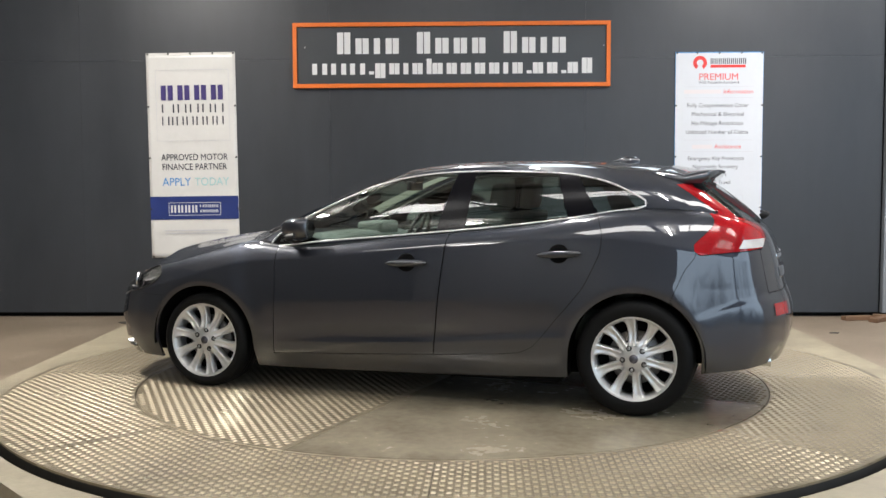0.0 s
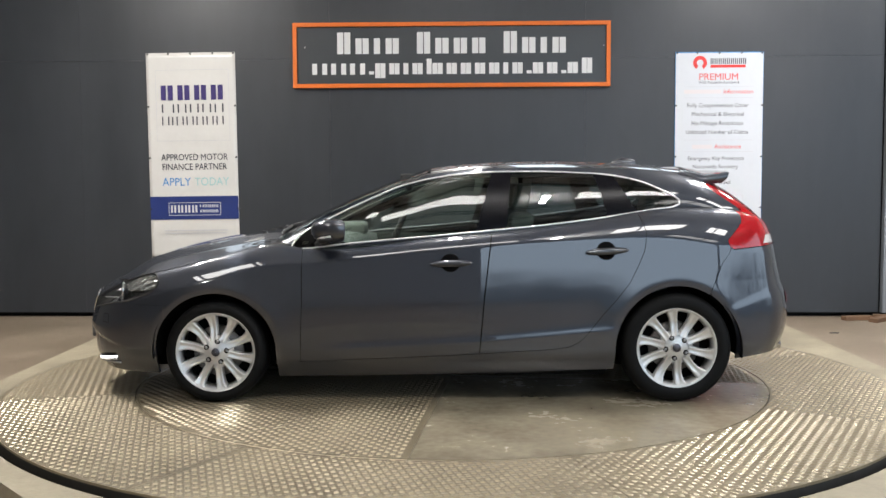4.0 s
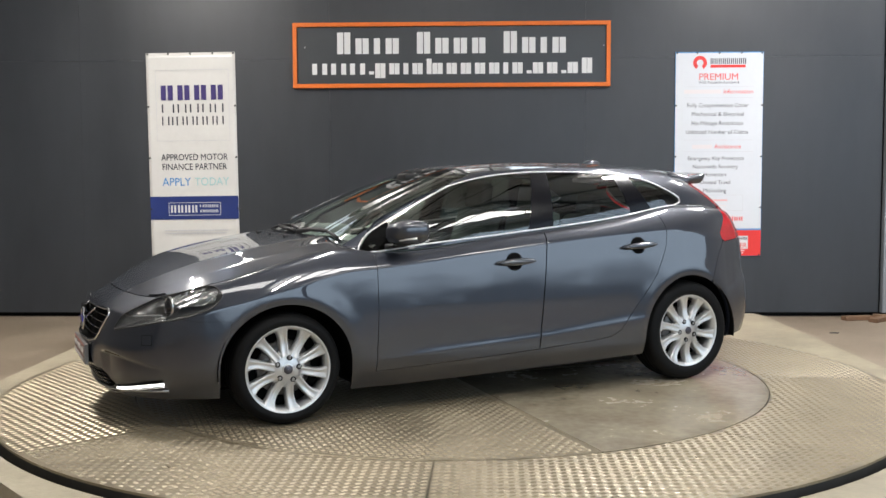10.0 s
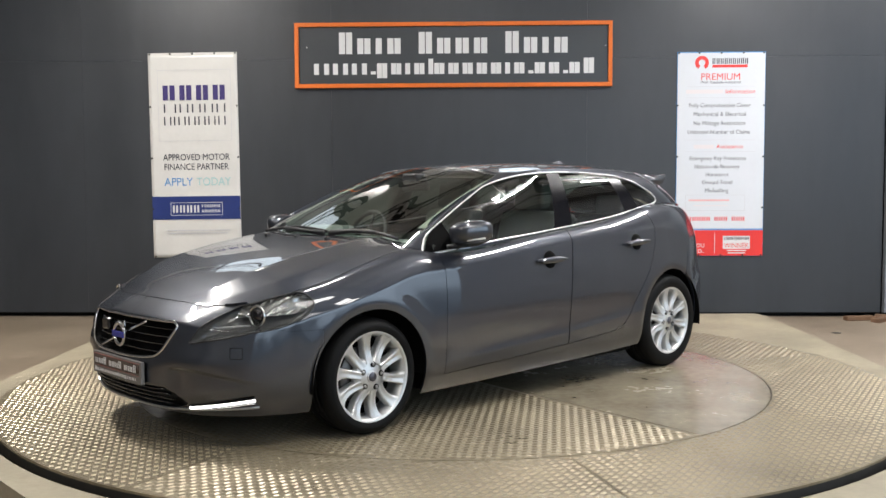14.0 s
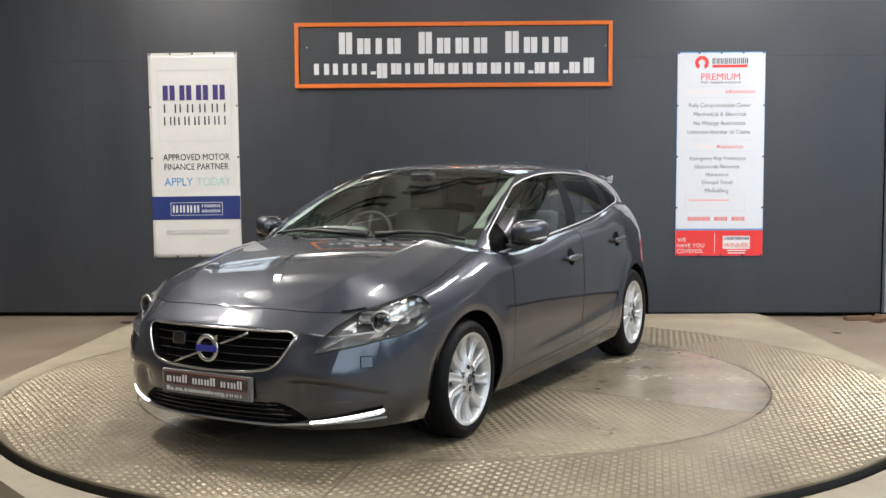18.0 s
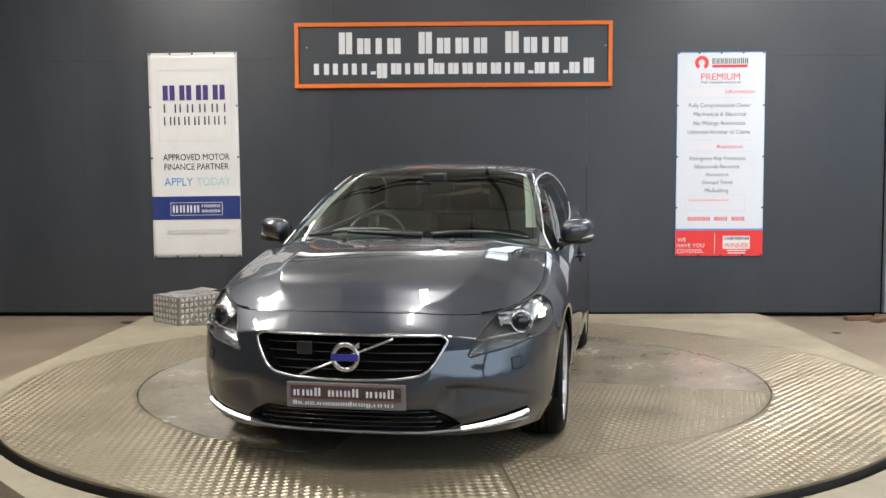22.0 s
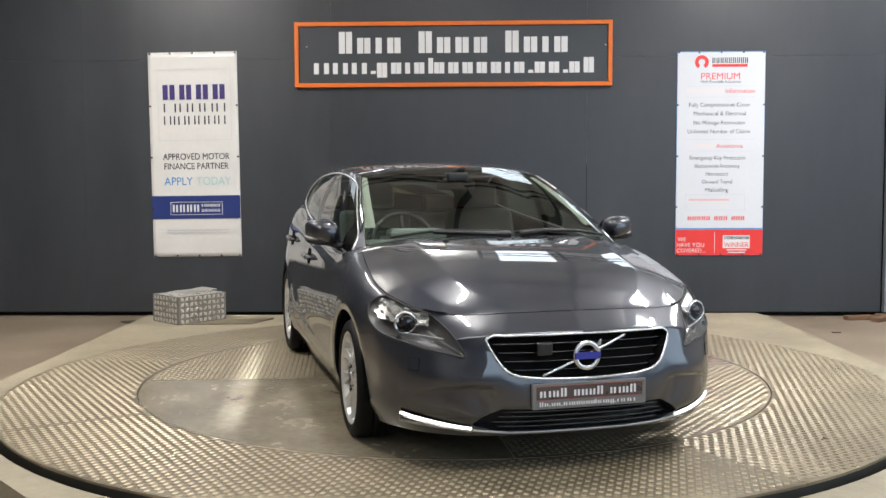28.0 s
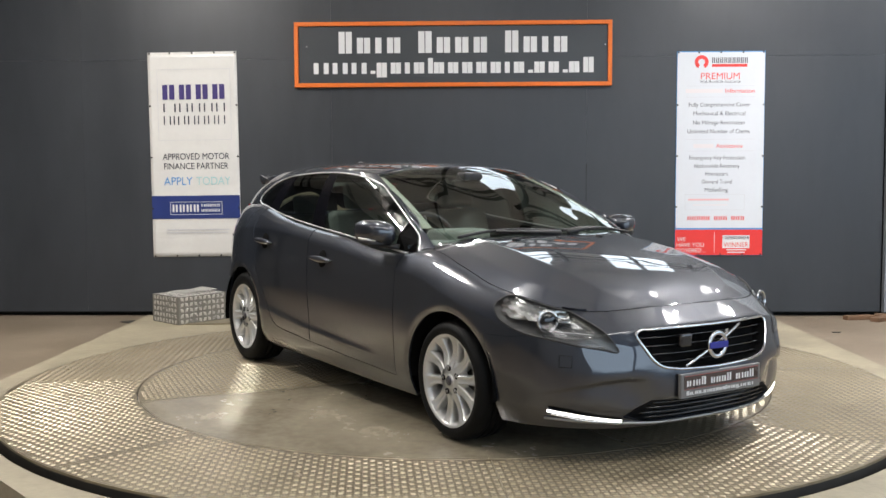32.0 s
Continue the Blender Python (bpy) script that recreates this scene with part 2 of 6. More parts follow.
def room():
    tagged(boxpart("floor", (-8.2, 8.2, -10.2, FAR_Y, FLOOR_Z - 0.2, FLOOR_Z), M_FLOOR), "brown stained concrete workshop floor with dust", kind="structure")
    # raised slab with cut front corners round the turntable pit
    bm = bmesh.new()
    outer = [(-3.0, 3.25), (-3.0, -1.05), (-1.2, -3.05), (1.2, -3.05), (3.0, -1.05), (3.08, 3.28)]
    n = 160
    ring = [(2.80 * math.cos(2 * math.pi * k / n), 2.80 * math.sin(2 * math.pi * k / n)) for k in range(n)]
    top_o = []
    P = [Vector((*p, 0)) for p in outer]
    for a, b in ring:
        d = Vector((a, b, 0)).normalized()
        best = 9
        for i in range(len(P)):
            u, v = P[i], P[(i + 1) % len(P)]
            e = v - u
            den = d.x * e.y - d.y * e.x
            if abs(den) > 1e-9:
                t = (u.x * e.y - u.y * e.x) / den
                w = (u.x * d.y - u.y * d.x) / den
                if t > 0 and -1e-6 <= w <= 1 + 1e-6:
                    best = min(best, t)
        top_o.append(d * best)
    SZ = -0.035
    vi = [bm.verts.new((a, b, SZ)) for a, b in ring]
    vp = [bm.verts.new((a, b, -0.19)) for a, b in ring]
    vo = [bm.verts.new((p.x, p.y, SZ)) for p in top_o]
    vb = [bm.verts.new((p.x, p.y, FLOOR_Z)) for p in top_o]
    for k in range(n):
        j = (k + 1) % n
        bm.faces.new((vi[k], vi[j], vo[j], vo[k]))
        bm.faces.new((vo[k], vo[j], vb[j], vb[k]))
        bm.faces.new((vi[j], vi[k], vp[k], vp[j]))
    bmesh.ops.recalc_face_normals(bm, faces=bm.faces[:])
    tagged(part("slab", bm, M_SLAB), "raised grey concrete slab round the turntable", kind="structure")
    # back wall of painted boards
    # black backing shows below the boards and paints the shade of that gap
    wall = tagged(boxpart("wall_north", (-8.0, 7.9, 0.10, 0.22, FLOOR_Z, PARTITION), M_BLACK), "black backing that paints the shade in the gap under the wall boards", kind="structure")
    wall.matrix_world = WALL_M
    cols = [-7.95, -4.02, -1.28, 1.49, 4.68]
    for (a, b) in zip(cols, cols[1:]):
        for z0, z1 in ((-0.149, 2.613), (2.6145, PARTITION)):
            boxpart("panel", (a + 0.0006, b - 0.0006, 0.0, 0.018, z0, z1), M_WALL, wall)
    boxpart("board_gap", (1.487, 1.493, -0.0015, 0.001, 0.96, 1.47), M_BLACK, wall, "dark open joint between two boards")
    boxpart("panel", (4.70, 7.85, -0.06, 0.018, -0.149, PARTITION), M_WALL2, wall)
    tagged(boxpart("wall_west", (-8.2, -8.0, -10.2, FAR_Y, FLOOR_Z, CEIL), M_DARKBLOCK), "plain dark grey painted block wall", kind="structure")
    # east wall with the open vehicle door that lets daylight in
    bm = bmesh.new()
    box(bm, 8.0, 8.2, DOOR_Y[1], FAR_Y, FLOOR_Z, CEIL)
    box(bm, 8.0, 8.2, -10.2, DOOR_Y[0], FLOOR_Z, CEIL)
    box(bm, 8.0, 8.2, DOOR_Y[0], DOOR_Y[1], DOOR_TOP, CEIL)
    tagged(part("wall_east", bm, M_BLOCK), "plain grey painted block wall with an open vehicle door", kind="structure")
    tagged(boxpart("ground", (-30, 30, -30, 14, FLOOR_Z - 0.5, FLOOR_Z - 0.21), M_SLAB), "bare yard outside the open doors", kind="structure")
    tagged(boxpart("wall_far", (-8.2, 8.2, FAR_Y, FAR_Y + 0.2, FLOOR_Z, CEIL), M_CEIL), "pale end wall of the hall behind the partition", kind="structure")
    bm = bmesh.new()
    box(bm, -8.2, GATE_X[0], -10.4, -10.2, FLOOR_Z, CEIL)
    box(bm, GATE_X[1], 8.2, -10.4, -10.2, FLOOR_Z, CEIL)
    box(bm, GATE_X[0], GATE_X[1], -10.4, -10.2, GATE_TOP, CEIL)
    tagged(part("wall_south", bm, M_BLOCK), "plain grey painted block wall with an open roller door", kind="structure")
    for y in (-8.0, -5.6, -2.6, 1.2, 3.9, 6.4, 8.4, 10.6):
        bm = bmesh.new()
        box(bm, -8.0, 8.0, y - 0.06, y + 0.06, CEIL - 0.02, CEIL - 0.001)
        box(bm, -8.0, 8.0, y - 0.05, y + 0.05, CEIL - 0.32, CEIL - 0.28)
        for k in range(-10, 10):
            tube(bm, [(k * 0.8, y, CEIL - 0.3), (k * 0.8 + 0.4, y, CEIL - 0.01)], 0.018, 6)
            tube(bm, [(k * 0.8 + 0.4, y, CEIL - 0.01), (k * 0.8 + 0.8, y, CEIL - 0.3)], 0.018, 6)
        tagged(part("roof_beam", bm, M_EDGE), "dark steel lattice beam under the ceiling", kind="structure")
    for x in (-4.4, -2.9, 0.55, 2.0, 3.45, 4.9, 6.4):
        tagged(boxpart("roof_purlin", (x - 0.03, x + 0.03, -10.2, FAR_Y, CEIL - 0.12, CEIL - 0.021), M_EDGE), "dark steel purlin under the ceiling", kind="structure")
    bm = bmesh.new()
    xs = sorted({-8.2, 8.2, *[v for q in ROOFLIGHTS for v in q[:2]]})
    ys = sorted({-10.4, FAR_Y + 0.2, *[v for q in ROOFLIGHTS for v in q[2:]]})
    for y0, y1 in zip(ys, ys[1:]):
        for x0, x1 in zip(xs, xs[1:]):
            if not any(q[0] < (x0 + x1) / 2 < q[1] and q[2] < (y0 + y1) / 2 < q[3] for q in ROOFLIGHTS):
                box(bm, x0, x1, y0, y1, CEIL, CEIL + 0.1)
    tagged(part("ceiling", bm, M_CEIL), "pale sheet ceiling with long rooflight openings", kind="structure")


def lamp(x, y, length, width, power, turn=0.0, z=CEIL - 0.35):
    """A ceiling batten with a glowing area lamp under it."""
    e = empty("ceiling_light", "white strip light hung from the ceiling", "ceiling light", "strip lights", (x, y, z))
    e.rotation_euler = (0, 0, radians(turn))
    boxpart("housing", (-width / 2 - 0.02, width / 2 + 0.02, -length / 2 - 0.03, length / 2 + 0.03, 0.012, 0.07), M_STEEL, e)
    for s in (-1, 1):
        boxpart("hanger", (-0.006, 0.006, s * length * 0.4 - 0.006, s * length * 0.4 + 0.006, 0.07, CEIL - z), M_STEEL, e)
    L = bpy.data.lights.new("strip", "AREA")
    L.shape, L.size, L.size_y, L.energy = "RECTANGLE", width, length, power
    L.color = (1.0, 0.955, 0.905) if x < -1 else (1.0, 0.975, 0.965)
    new("strip_lamp", L).matrix_world = pose(x, y, z, 0, 0, turn)
    # the tubes also throw some of their light up at the ceiling
    U = L.copy()
    U.energy = power * 0.4
    new("strip_uplight", U).matrix_world = pose(x, y, z + 0.075, 180, 0, turn)


room()
# the last lamp is unseen, added behind the camera to lighten the floor streak
LAMPS = [(-0.15, 7.2, 1.5, 0.12, 130, 0), (-2.3, 8.2, 1.5, 0.12, 130, 0), (2.4, 9.4, 1.5, 0.12, 130, 0), (-2.65, 2.6, 1.2, 0.12, 26, 0), (5.4, 2.6, 1.2, 0.12, 115, 0), (-3.8, 0.6, 1.2, 0.12, 245, 0), (3.8, 0.6, 1.2, 0.12, 230, 0),
         (-0.3, -0.4, 1.2, 0.12, 60, 0), (0.9, -4.2, 1.2, 0.1, 45, 0), (-5.2, -7.6, 1.2, 0.5, 125, 0)]
for q in LAMPS:
    lamp(*q)


def daylight(name, power, w, h, m, color=(0.66, 0.82, 1.0), spread=180):
    """Sky light, or the added streak beam, in an opening of the building."""
    L = bpy.data.lights.new(name, "AREA")
    L.shape, L.size, L.size_y, L.energy, L.color = "RECTANGLE", w, h, power, color
    L.spread = radians(spread)
    new(name, L).matrix_world = m


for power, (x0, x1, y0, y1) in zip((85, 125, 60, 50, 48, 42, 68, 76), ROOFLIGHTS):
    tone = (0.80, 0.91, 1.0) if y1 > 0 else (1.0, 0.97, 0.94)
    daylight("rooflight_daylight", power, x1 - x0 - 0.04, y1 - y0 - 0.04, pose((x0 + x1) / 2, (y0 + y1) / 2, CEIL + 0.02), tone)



def outdoors_mat():
    """Overcast sky over a darker uneven yard, by height, as the glow of the distance outside the doors."""
    m = bpy.data.materials.new("outdoors")
    m.use_nodes = True
    nd, lk = m.node_tree.nodes, m.node_tree.links
    nd.remove(nd["Principled BSDF"])
    geo = nd.new("ShaderNodeNewGeometry")
    sep = nd.new("ShaderNodeSeparateXYZ")
    lk.new(geo.outputs["Position"], sep.inputs[0])
    noi = nd.new("ShaderNodeTexNoise")
    noi.inputs["Scale"].default_value, noi.inputs["Detail"].default_value = 0.7, 5
    lk.new(geo.outputs["Position"], noi.inputs["Vector"])
    add = nd.new("ShaderNodeMath")
    add.operation = "MULTIPLY_ADD"
    lk.new(noi.outputs["Fac"], add.inputs[0])
    add.inputs[1].default_value = 3.4
    lk.new(sep.outputs["Z"], add.inputs[2])
    ramp = nd.new("ShaderNodeMapRange")
    ramp.interpolation_type = "SMOOTHSTEP"
    ramp.inputs["From Min"].default_value, ramp.inputs["From Max"].default_value = 1.6, 3.9
    ramp.inputs["To Min"].default_value, ramp.inputs["To Max"].default_value = 0.35, SKY_GLOW
    lk.new(add.outputs[0], ramp.inputs["Value"])
    em = nd.new("ShaderNodeEmission")
    em.inputs[0].default_value = (0.66, 0.82, 1.0, 1)
    lk.new(ramp.outputs[0], em.inputs[1])
    lk.new(em.outputs[0], nd["Material Output"].inputs[0])
    return m


SKY_GLOW = 2.5
M_OUT = outdoors_mat()
tagged(boxpart("backdrop", (9.4, 9.45, -13.5, 2.0, -0.4, 6.0), M_OUT), "pale overcast distance outside the side door", kind="structure")
tagged(boxpart("backdrop", (-3.0, 9.3, -12.05, -12.0, -0.4, 6.0), M_OUT), "pale overcast distance outside the rear gate", kind="structure")
# added narrow beam from a made-up ceiling slit, to draw the bright floor streak
daylight("streak_lamp", 3.0, 0.04, 2.8, pose(-1.36, 0.05, CEIL + 0.02, 0, 0, 7), (0.90, 0.96, 1.0), 2.2)


# ---- turntable ----
R_IN, R_OUT = 1.985, 2.765


def tread_bars(inside, turn, lo, hi, pitch=0.0325):
    """Groups of five raised bars, turned to and fro in a chequer, where inside(x, y) holds."""
    V, F = [], []
    c, s = math.cos(turn), math.sin(turn)
    n = int(3.2 / pitch)
    for i in range(-n, n):
        for j in range(-n, n):
            px, py = (i + 0.5) * pitch, (j + 0.5) * pitch
            gx, gy = c * px - s * py, s * px + c * py
            if not (lo <= math.hypot(gx, gy) <= hi and inside(gx, gy)):
                continue
            a = turn + (math.pi / 2 if (i + j) % 2 else 0)
            ca, sa = math.cos(a), math.sin(a)
            for k in range(-2, 3):
                ox, oy = -sa * k * 0.0054, ca * k * 0.0054
                hl = 0.0136 - abs(k) * 0.0006
                b = len(V)
                for u, v, z in ((-hl, 0, 0), (-hl * 0.6, -0.0024, 0), (hl * 0.6, -0.0024, 0), (hl, 0, 0), (hl * 0.6, 0.0024, 0), (-hl * 0.6, 0.0024, 0),
                                (-hl * 0.6, 0, 0.0013), (hl * 0.6, 0, 0.0013)):
                    V.append((gx + ox + ca * u - sa * v, gy + oy + sa * u + ca * v, z))
                F += [(b, b + 1, b + 6), (b + 1, b + 2, b + 7, b + 6), (b + 2, b + 3, b + 7), (b + 3, b + 4, b + 7), (b + 4, b + 5, b + 6, b + 7), (b + 5, b, b + 6)]
    me = bpy.data.meshes.new("tread")
    me.from_pydata(V, [], F)
    me.materials.append(M_BAR)
    return me


def sector(name, r0, r1, a0, a1, z0, z1, material, parent, label=""):
    bm = bmesh.new()
    n = max(4, int((a1 - a0) / 2.5))
    outer = [(r1 * math.cos(radians(a0 + (a1 - a0) * k / n)), r1 * math.sin(radians(a0 + (a1 - a0) * k / n))) for k in range(n + 1)]
    inner = [(r0 * math.cos(radians(a0 + (a1 - a0) * k / n)), r0 * math.sin(radians(a0 + (a1 - a0) * k / n))) for k in range(n, -1, -1)] if r0 > 0 else [(0, 0)]
    prism(bm, outer + inner, z0, z1)
    return part(name, bm, material, parent, label)


def turntable():
    tt = empty("turntable", "round steel turntable with tread plate ring and worn disc", "turntable")
    sector("rim_core", 0, R_OUT - 0.002, 0, 360, -0.16, -0.012, M_EDGE, tt, "dark steel drum under the plates")
    for k in range(8):
        a0 = 16.2 + 45 * k
        pl = sector("ring_plate", R_IN + 0.003, R_OUT, a0 + 0.04, a0 + 44.96, -0.012, 0.0, M_TREAD, tt, "worn aluminium tread plate")

        def ins(x, y, a0=a0):
            return 0.28 < (math.degrees(math.atan2(y, x)) - a0) % 360 < 44.72
        o = new("tread", tread_bars(ins, radians(16.2 if k in (0, 1, 2, 4) else 61.2), R_IN + 0.015, R_OUT - 0.020))
        tagged(o, "raised five-bar tread", kind="stuff").parent = pl
    for a0, a1, kind in ((-8, 84.5, "t"), (84.5, 172, "s"), (172, 260, "t"), (260, 352, "s")):
        if kind == "s":
            sector("disc_plate", 0, R_IN - 0.004, a0 + 0.06, a1 - 0.06, -0.012, 0.0, M_DISC, tt, "smooth grey worn disc quarter")
        else:
            pl = sector("disc_plate", 0, R_IN - 0.004, a0 + 0.06, a1 - 0.06, -0.012, 0.0, M_TREAD, tt, "worn aluminium tread plate quarter")

            def ins(x, y, a0=a0, a1=a1):
                a = (math.degrees(math.atan2(y, x)) - a0) % 360
                r = math.hypot(x, y)
                m = math.degrees(0.02 / max(r, 0.05))
                return m < a < (a1 - a0) - m
            o = new("tread", tread_bars(ins, radians(a1), 0.1, R_IN - 0.024))
            tagged(o, "raised five-bar tread", kind="stuff").parent = pl
    return tt


table = turntable()


# ---- car shell: surfaces ----
# plan outline at the widest height (x, y), upper edge (x, y, z), shoulder height and sill height, from the nose round to the tail
RING = [(2.250, 0.00, 2.075, 0.00, 0.690, 0.615, 0.170),
        (2.236, 0.25, 2.060, 0.25, 0.688, 0.615, 0.170),
        (2.170, 0.50, 1.995, 0.49, 0.678, 0.600, 0.165),
        (2.030, 0.70, 1.900, 0.635, 0.690, 0.570, 0.165),
        (1.850, 0.815, 1.745, 0.735, 0.735, 0.585, 0.165),
        (1.600, 0.872, 1.550, 0.778, 0.780, 0.645, 0.160),
        (1.300, 0.895, 1.300, 0.775, 0.850, 0.720, 0.155),
        (1.000, 0.893, 1.000, 0.760, 0.912, 0.790, 0.150),
        (0.800, 0.893, 0.800, 0.795, 0.888, 0.805, 0.150),
        (0.000, 0.897, 0.000, 0.795, 0.955, 0.882, 0.165),
        (-0.700, 0.897, -0.700, 0.780, 1.022, 0.940, 0.185),
        (-1.300, 0.890, -1.300, 0.725, 1.115, 0.950, 0.215)]
RING_REAR = [(-1.660, 0.845, -1.640, 0.675, 1.105, 0.890, 0.245),
             (-1.945, 0.715, -1.825, 0.615, 1.065, 0.840, 0.270),
             (-2.085, 0.450, -1.930, 0.410, 1.030, 0.790, 0.280),
             (-2.135, 0.000, -1.965, 0.000, 1.015, 0.770, 0.280)]
# windscreen round to rear glass: foot (x, y, z) and roof edge (x, y, z)
CABIN = [(1.030, 0.000, 0.955, 0.100, 0.000, 1.362),
         (1.010, 0.380, 0.950, 0.092, 0.310, 1.354),
         (0.950, 0.728, 0.920, 0.080, 0.570, 1.318),
         (0.850, 0.782, 0.900, -0.010, 0.598, 1.325),
         (0.700, 0.797, 0.896, -0.120, 0.610, 1.337),
         (0.000, 0.795, 0.955, -0.350, 0.620, 1.352),
         (-0.400, 0.787, 0.993, -0.550, 0.620, 1.354),
         (-0.900, 0.765, 1.050, -0.850, 0.612, 1.351),
         (-1.300, 0.725, 1.115, -1.150, 0.596, 1.340),
         (-1.640, 0.675, 1.105, -1.340, 0.570, 1.328),
         (-1.825, 0.615, 1.065, -1.430, 0.535, 1.320),
         (-1.930, 0.410, 1.030, -1.490, 0.360, 1.340),
         (-1.965, 0.000, 1.015, -1.510, 0.000, 1.356)]
RT = np.array(RING + RING_REAR)
RD = np.r_[0, np.cumsum(np.linalg.norm(np.diff(RT[:, :2], axis=0), axis=1))]
CT = np.array(CABIN)
CD = np.r_[0, np.cumsum(np.linalg.norm(np.diff(CT[:, :3], axis=0), axis=1))]
# inset from the outline over height: flank, nose and tail
FLANK = ([0.10, 0.20, 0.26, 0.30, 0.38, 0.50, 0.62, 0.72, 0.80, 0.90, 1.0], [0.095, 0.038, 0.014, 0.0070, 0.0020, 0.0000, 0.0035, 0.010, 0.018, 0.032, 0.048])
NOSE = ([0.10, 0.16, 0.20, 0.24, 0.30, 0.38, 0.44, 0.54, 0.62, 0.8], [0.13, 0.085, 0.055, 0.030, 0.006, 0.000, 0.008, 0.032, 0.062, 0.08])
TAIL = ([0.20, 0.28, 0.36, 0.46, 0.58, 0.63, 0.70, 0.80, 1.0], [0.10, 0.05, 0.015, 0.00, 0.008, 0.024, 0.042, 0.068, 0.09])


def ring_point(sig, z, deep=0.0):
    """Body side at a length sig along the outline and a height z (arrays); deep moves it inwards."""
    sig, z = np.asarray(sig, float), np.asarray(z, float)
    row = curve_at(RD, RT, sig)
    e = 1e-3
    da = curve_at(RD, RT[:, :2], np.clip(sig + e, 0, RD[-1])) - curve_at(RD, RT[:, :2], np.clip(sig - e, 0, RD[-1]))
    da /= np.linalg.norm(da, axis=1)[:, None]
    nx, ny = da[:, 1], -da[:, 0]
    zS, zE = row[:, 5], row[:, 4]
    zz = np.minimum(z, zS)
    ends = np.where(nx > 0, curve_at(*NOSE, zz), curve_at(*TAIL, zz))
    # scoops beside the lower intake and a soft brow above them
    yy = row[:, 1]
    front = np.where(row[:, 0] > 1.7, 1.0, 0.0)
    ends = ends + front * (0.022 * np.exp(-((yy - 0.45) / 0.09) ** 2 - ((z - 0.320) / 0.070) ** 2) - 0.012 * np.exp(-((yy - 0.58) / 0.13) ** 2 - ((z - 0.43) / 0.05) ** 2))
    # recess above the running lights under a sharp brow
    brow = np.interp(yy, [0.40, 0.50, 0.60, 0.70, 0.80], [0.400, 0.405, 0.392, 0.365, 0.330])
    under = np.clip((brow - z) / 0.022, 0, 1)
    ends = ends + front * 0.024 * under * under * (3 - 2 * under) * np.clip((z - 0.258) / (brow - 0.258), 0, 1) * np.clip((yy - 0.40) / 0.07, 0, 1) * np.clip((0.80 - yy) / 0.08, 0, 1)
    # bumper edge that runs from the rear arch round the tail
    edge = np.interp(-row[:, 0], [1.50, 1.70, 1.87, 2.03, 2.14], [0.475, 0.541, 0.599, 0.619, 0.622])
    step = np.clip((z - edge) / 0.05, 0, 1)
    ends2 = 0.007 * step * step * (3 - 2 * step) * np.clip((-row[:, 0] - 1.58) / 0.16, 0, 1) * np.clip((0.86 - z) / 0.16, 0, 1)
    # hollow door sides that kick out again along a crease rising to the rear
    bx = row[:, 0]
    crest = np.interp(-bx, [-0.90, 0.25, 1.05], [0.305, 0.365, 0.435])
    along = np.clip((0.98 - bx) / 0.50, 0, 1) * np.clip((bx + 1.12) / 0.30, 0, 1)
    up = np.maximum(z - crest, 0)
    hollow = 0.007 * (1 - np.exp(-up / 0.024)) * np.exp(-(up / 0.17) ** 2) * along
    inset = ends * nx ** 2 + (curve_at(*FLANK, zz) + hollow) * ny ** 2 + ends2 + deep
    # the body rolls inwards round the wheel openings
    for hx, r, rz, zc in ((1.3235, 0.352, 0.336, 0.300), (-1.3235, 0.354, 0.364, 0.310)):
        q = np.hypot((row[:, 0] - hx) / r, (np.maximum(z, zc) - zc) / rz)
        inset = inset - 0.005 * np.exp(-((q - 1.10) / 0.18) ** 2) * np.clip((z - 0.20) / 0.2, 0, 1) * ny ** 2
        inset = inset + 0.004 * np.exp(-(np.maximum(q - 1, 0) * r / 0.020) ** 2) * np.clip((z - 0.16) / 0.1, 0, 1)
    x, y = row[:, 0] - nx * inset, row[:, 1] - ny * inset
    # above the shoulder: roll over to the upper edge
    t = np.clip((z - zS) / (zE - zS), 0, 1)
    w = 1 - np.sqrt(np.clip(1 - t ** 2, 0, 1)) * 0.55 - (1 - t) * 0.45
    # the nose panel runs on into the slope of the bonnet
    k = np.clip((nx - 0.35) / 0.4, 0, 1)
    k = k * k * (3 - 2 * k)
    w = w * (1 - k) + (0.85 * t + 0.15 * t ** 2) * k
    ex, ey = row[:, 2] - nx * deep, row[:, 3] - ny * deep
    return np.stack([x + (ex - x) * w, y + (ey - y) * w, z], axis=1)


def ring_top(sig):
    return curve_at(RD, RT[:, 4], sig)


def sig_of_x(x):
    """Length along the outline at which it passes x."""
    g = np.linspace(0, RD[-1], 3000)
    xs = curve_at(RD, RT[:, 0], g)
    return np.interp(-np.asarray(x, float), -xs, g)


def sig_of_y_front(y):
    g = np.linspace(0, RD[4], 2000)
    return np.interp(y, curve_at(RD, RT[:, 1], g), g)


def sig_at(axis, value, z, lo, hi):
    """Length along the outline at which the surface itself passes a given x (axis 0) or y (axis 1) at height z."""
    out = []
    for q, h in zip(np.atleast_1d(value), np.atleast_1d(z)):
        g = np.linspace(lo, hi, 400)
        h2 = np.minimum(np.full(400, h), ring_top(g))
        p = ring_point(g, h2)[:, axis]
        out.append(np.interp(-q if axis == 0 else q, -p if axis == 0 else p, g))
    return np.array(out)


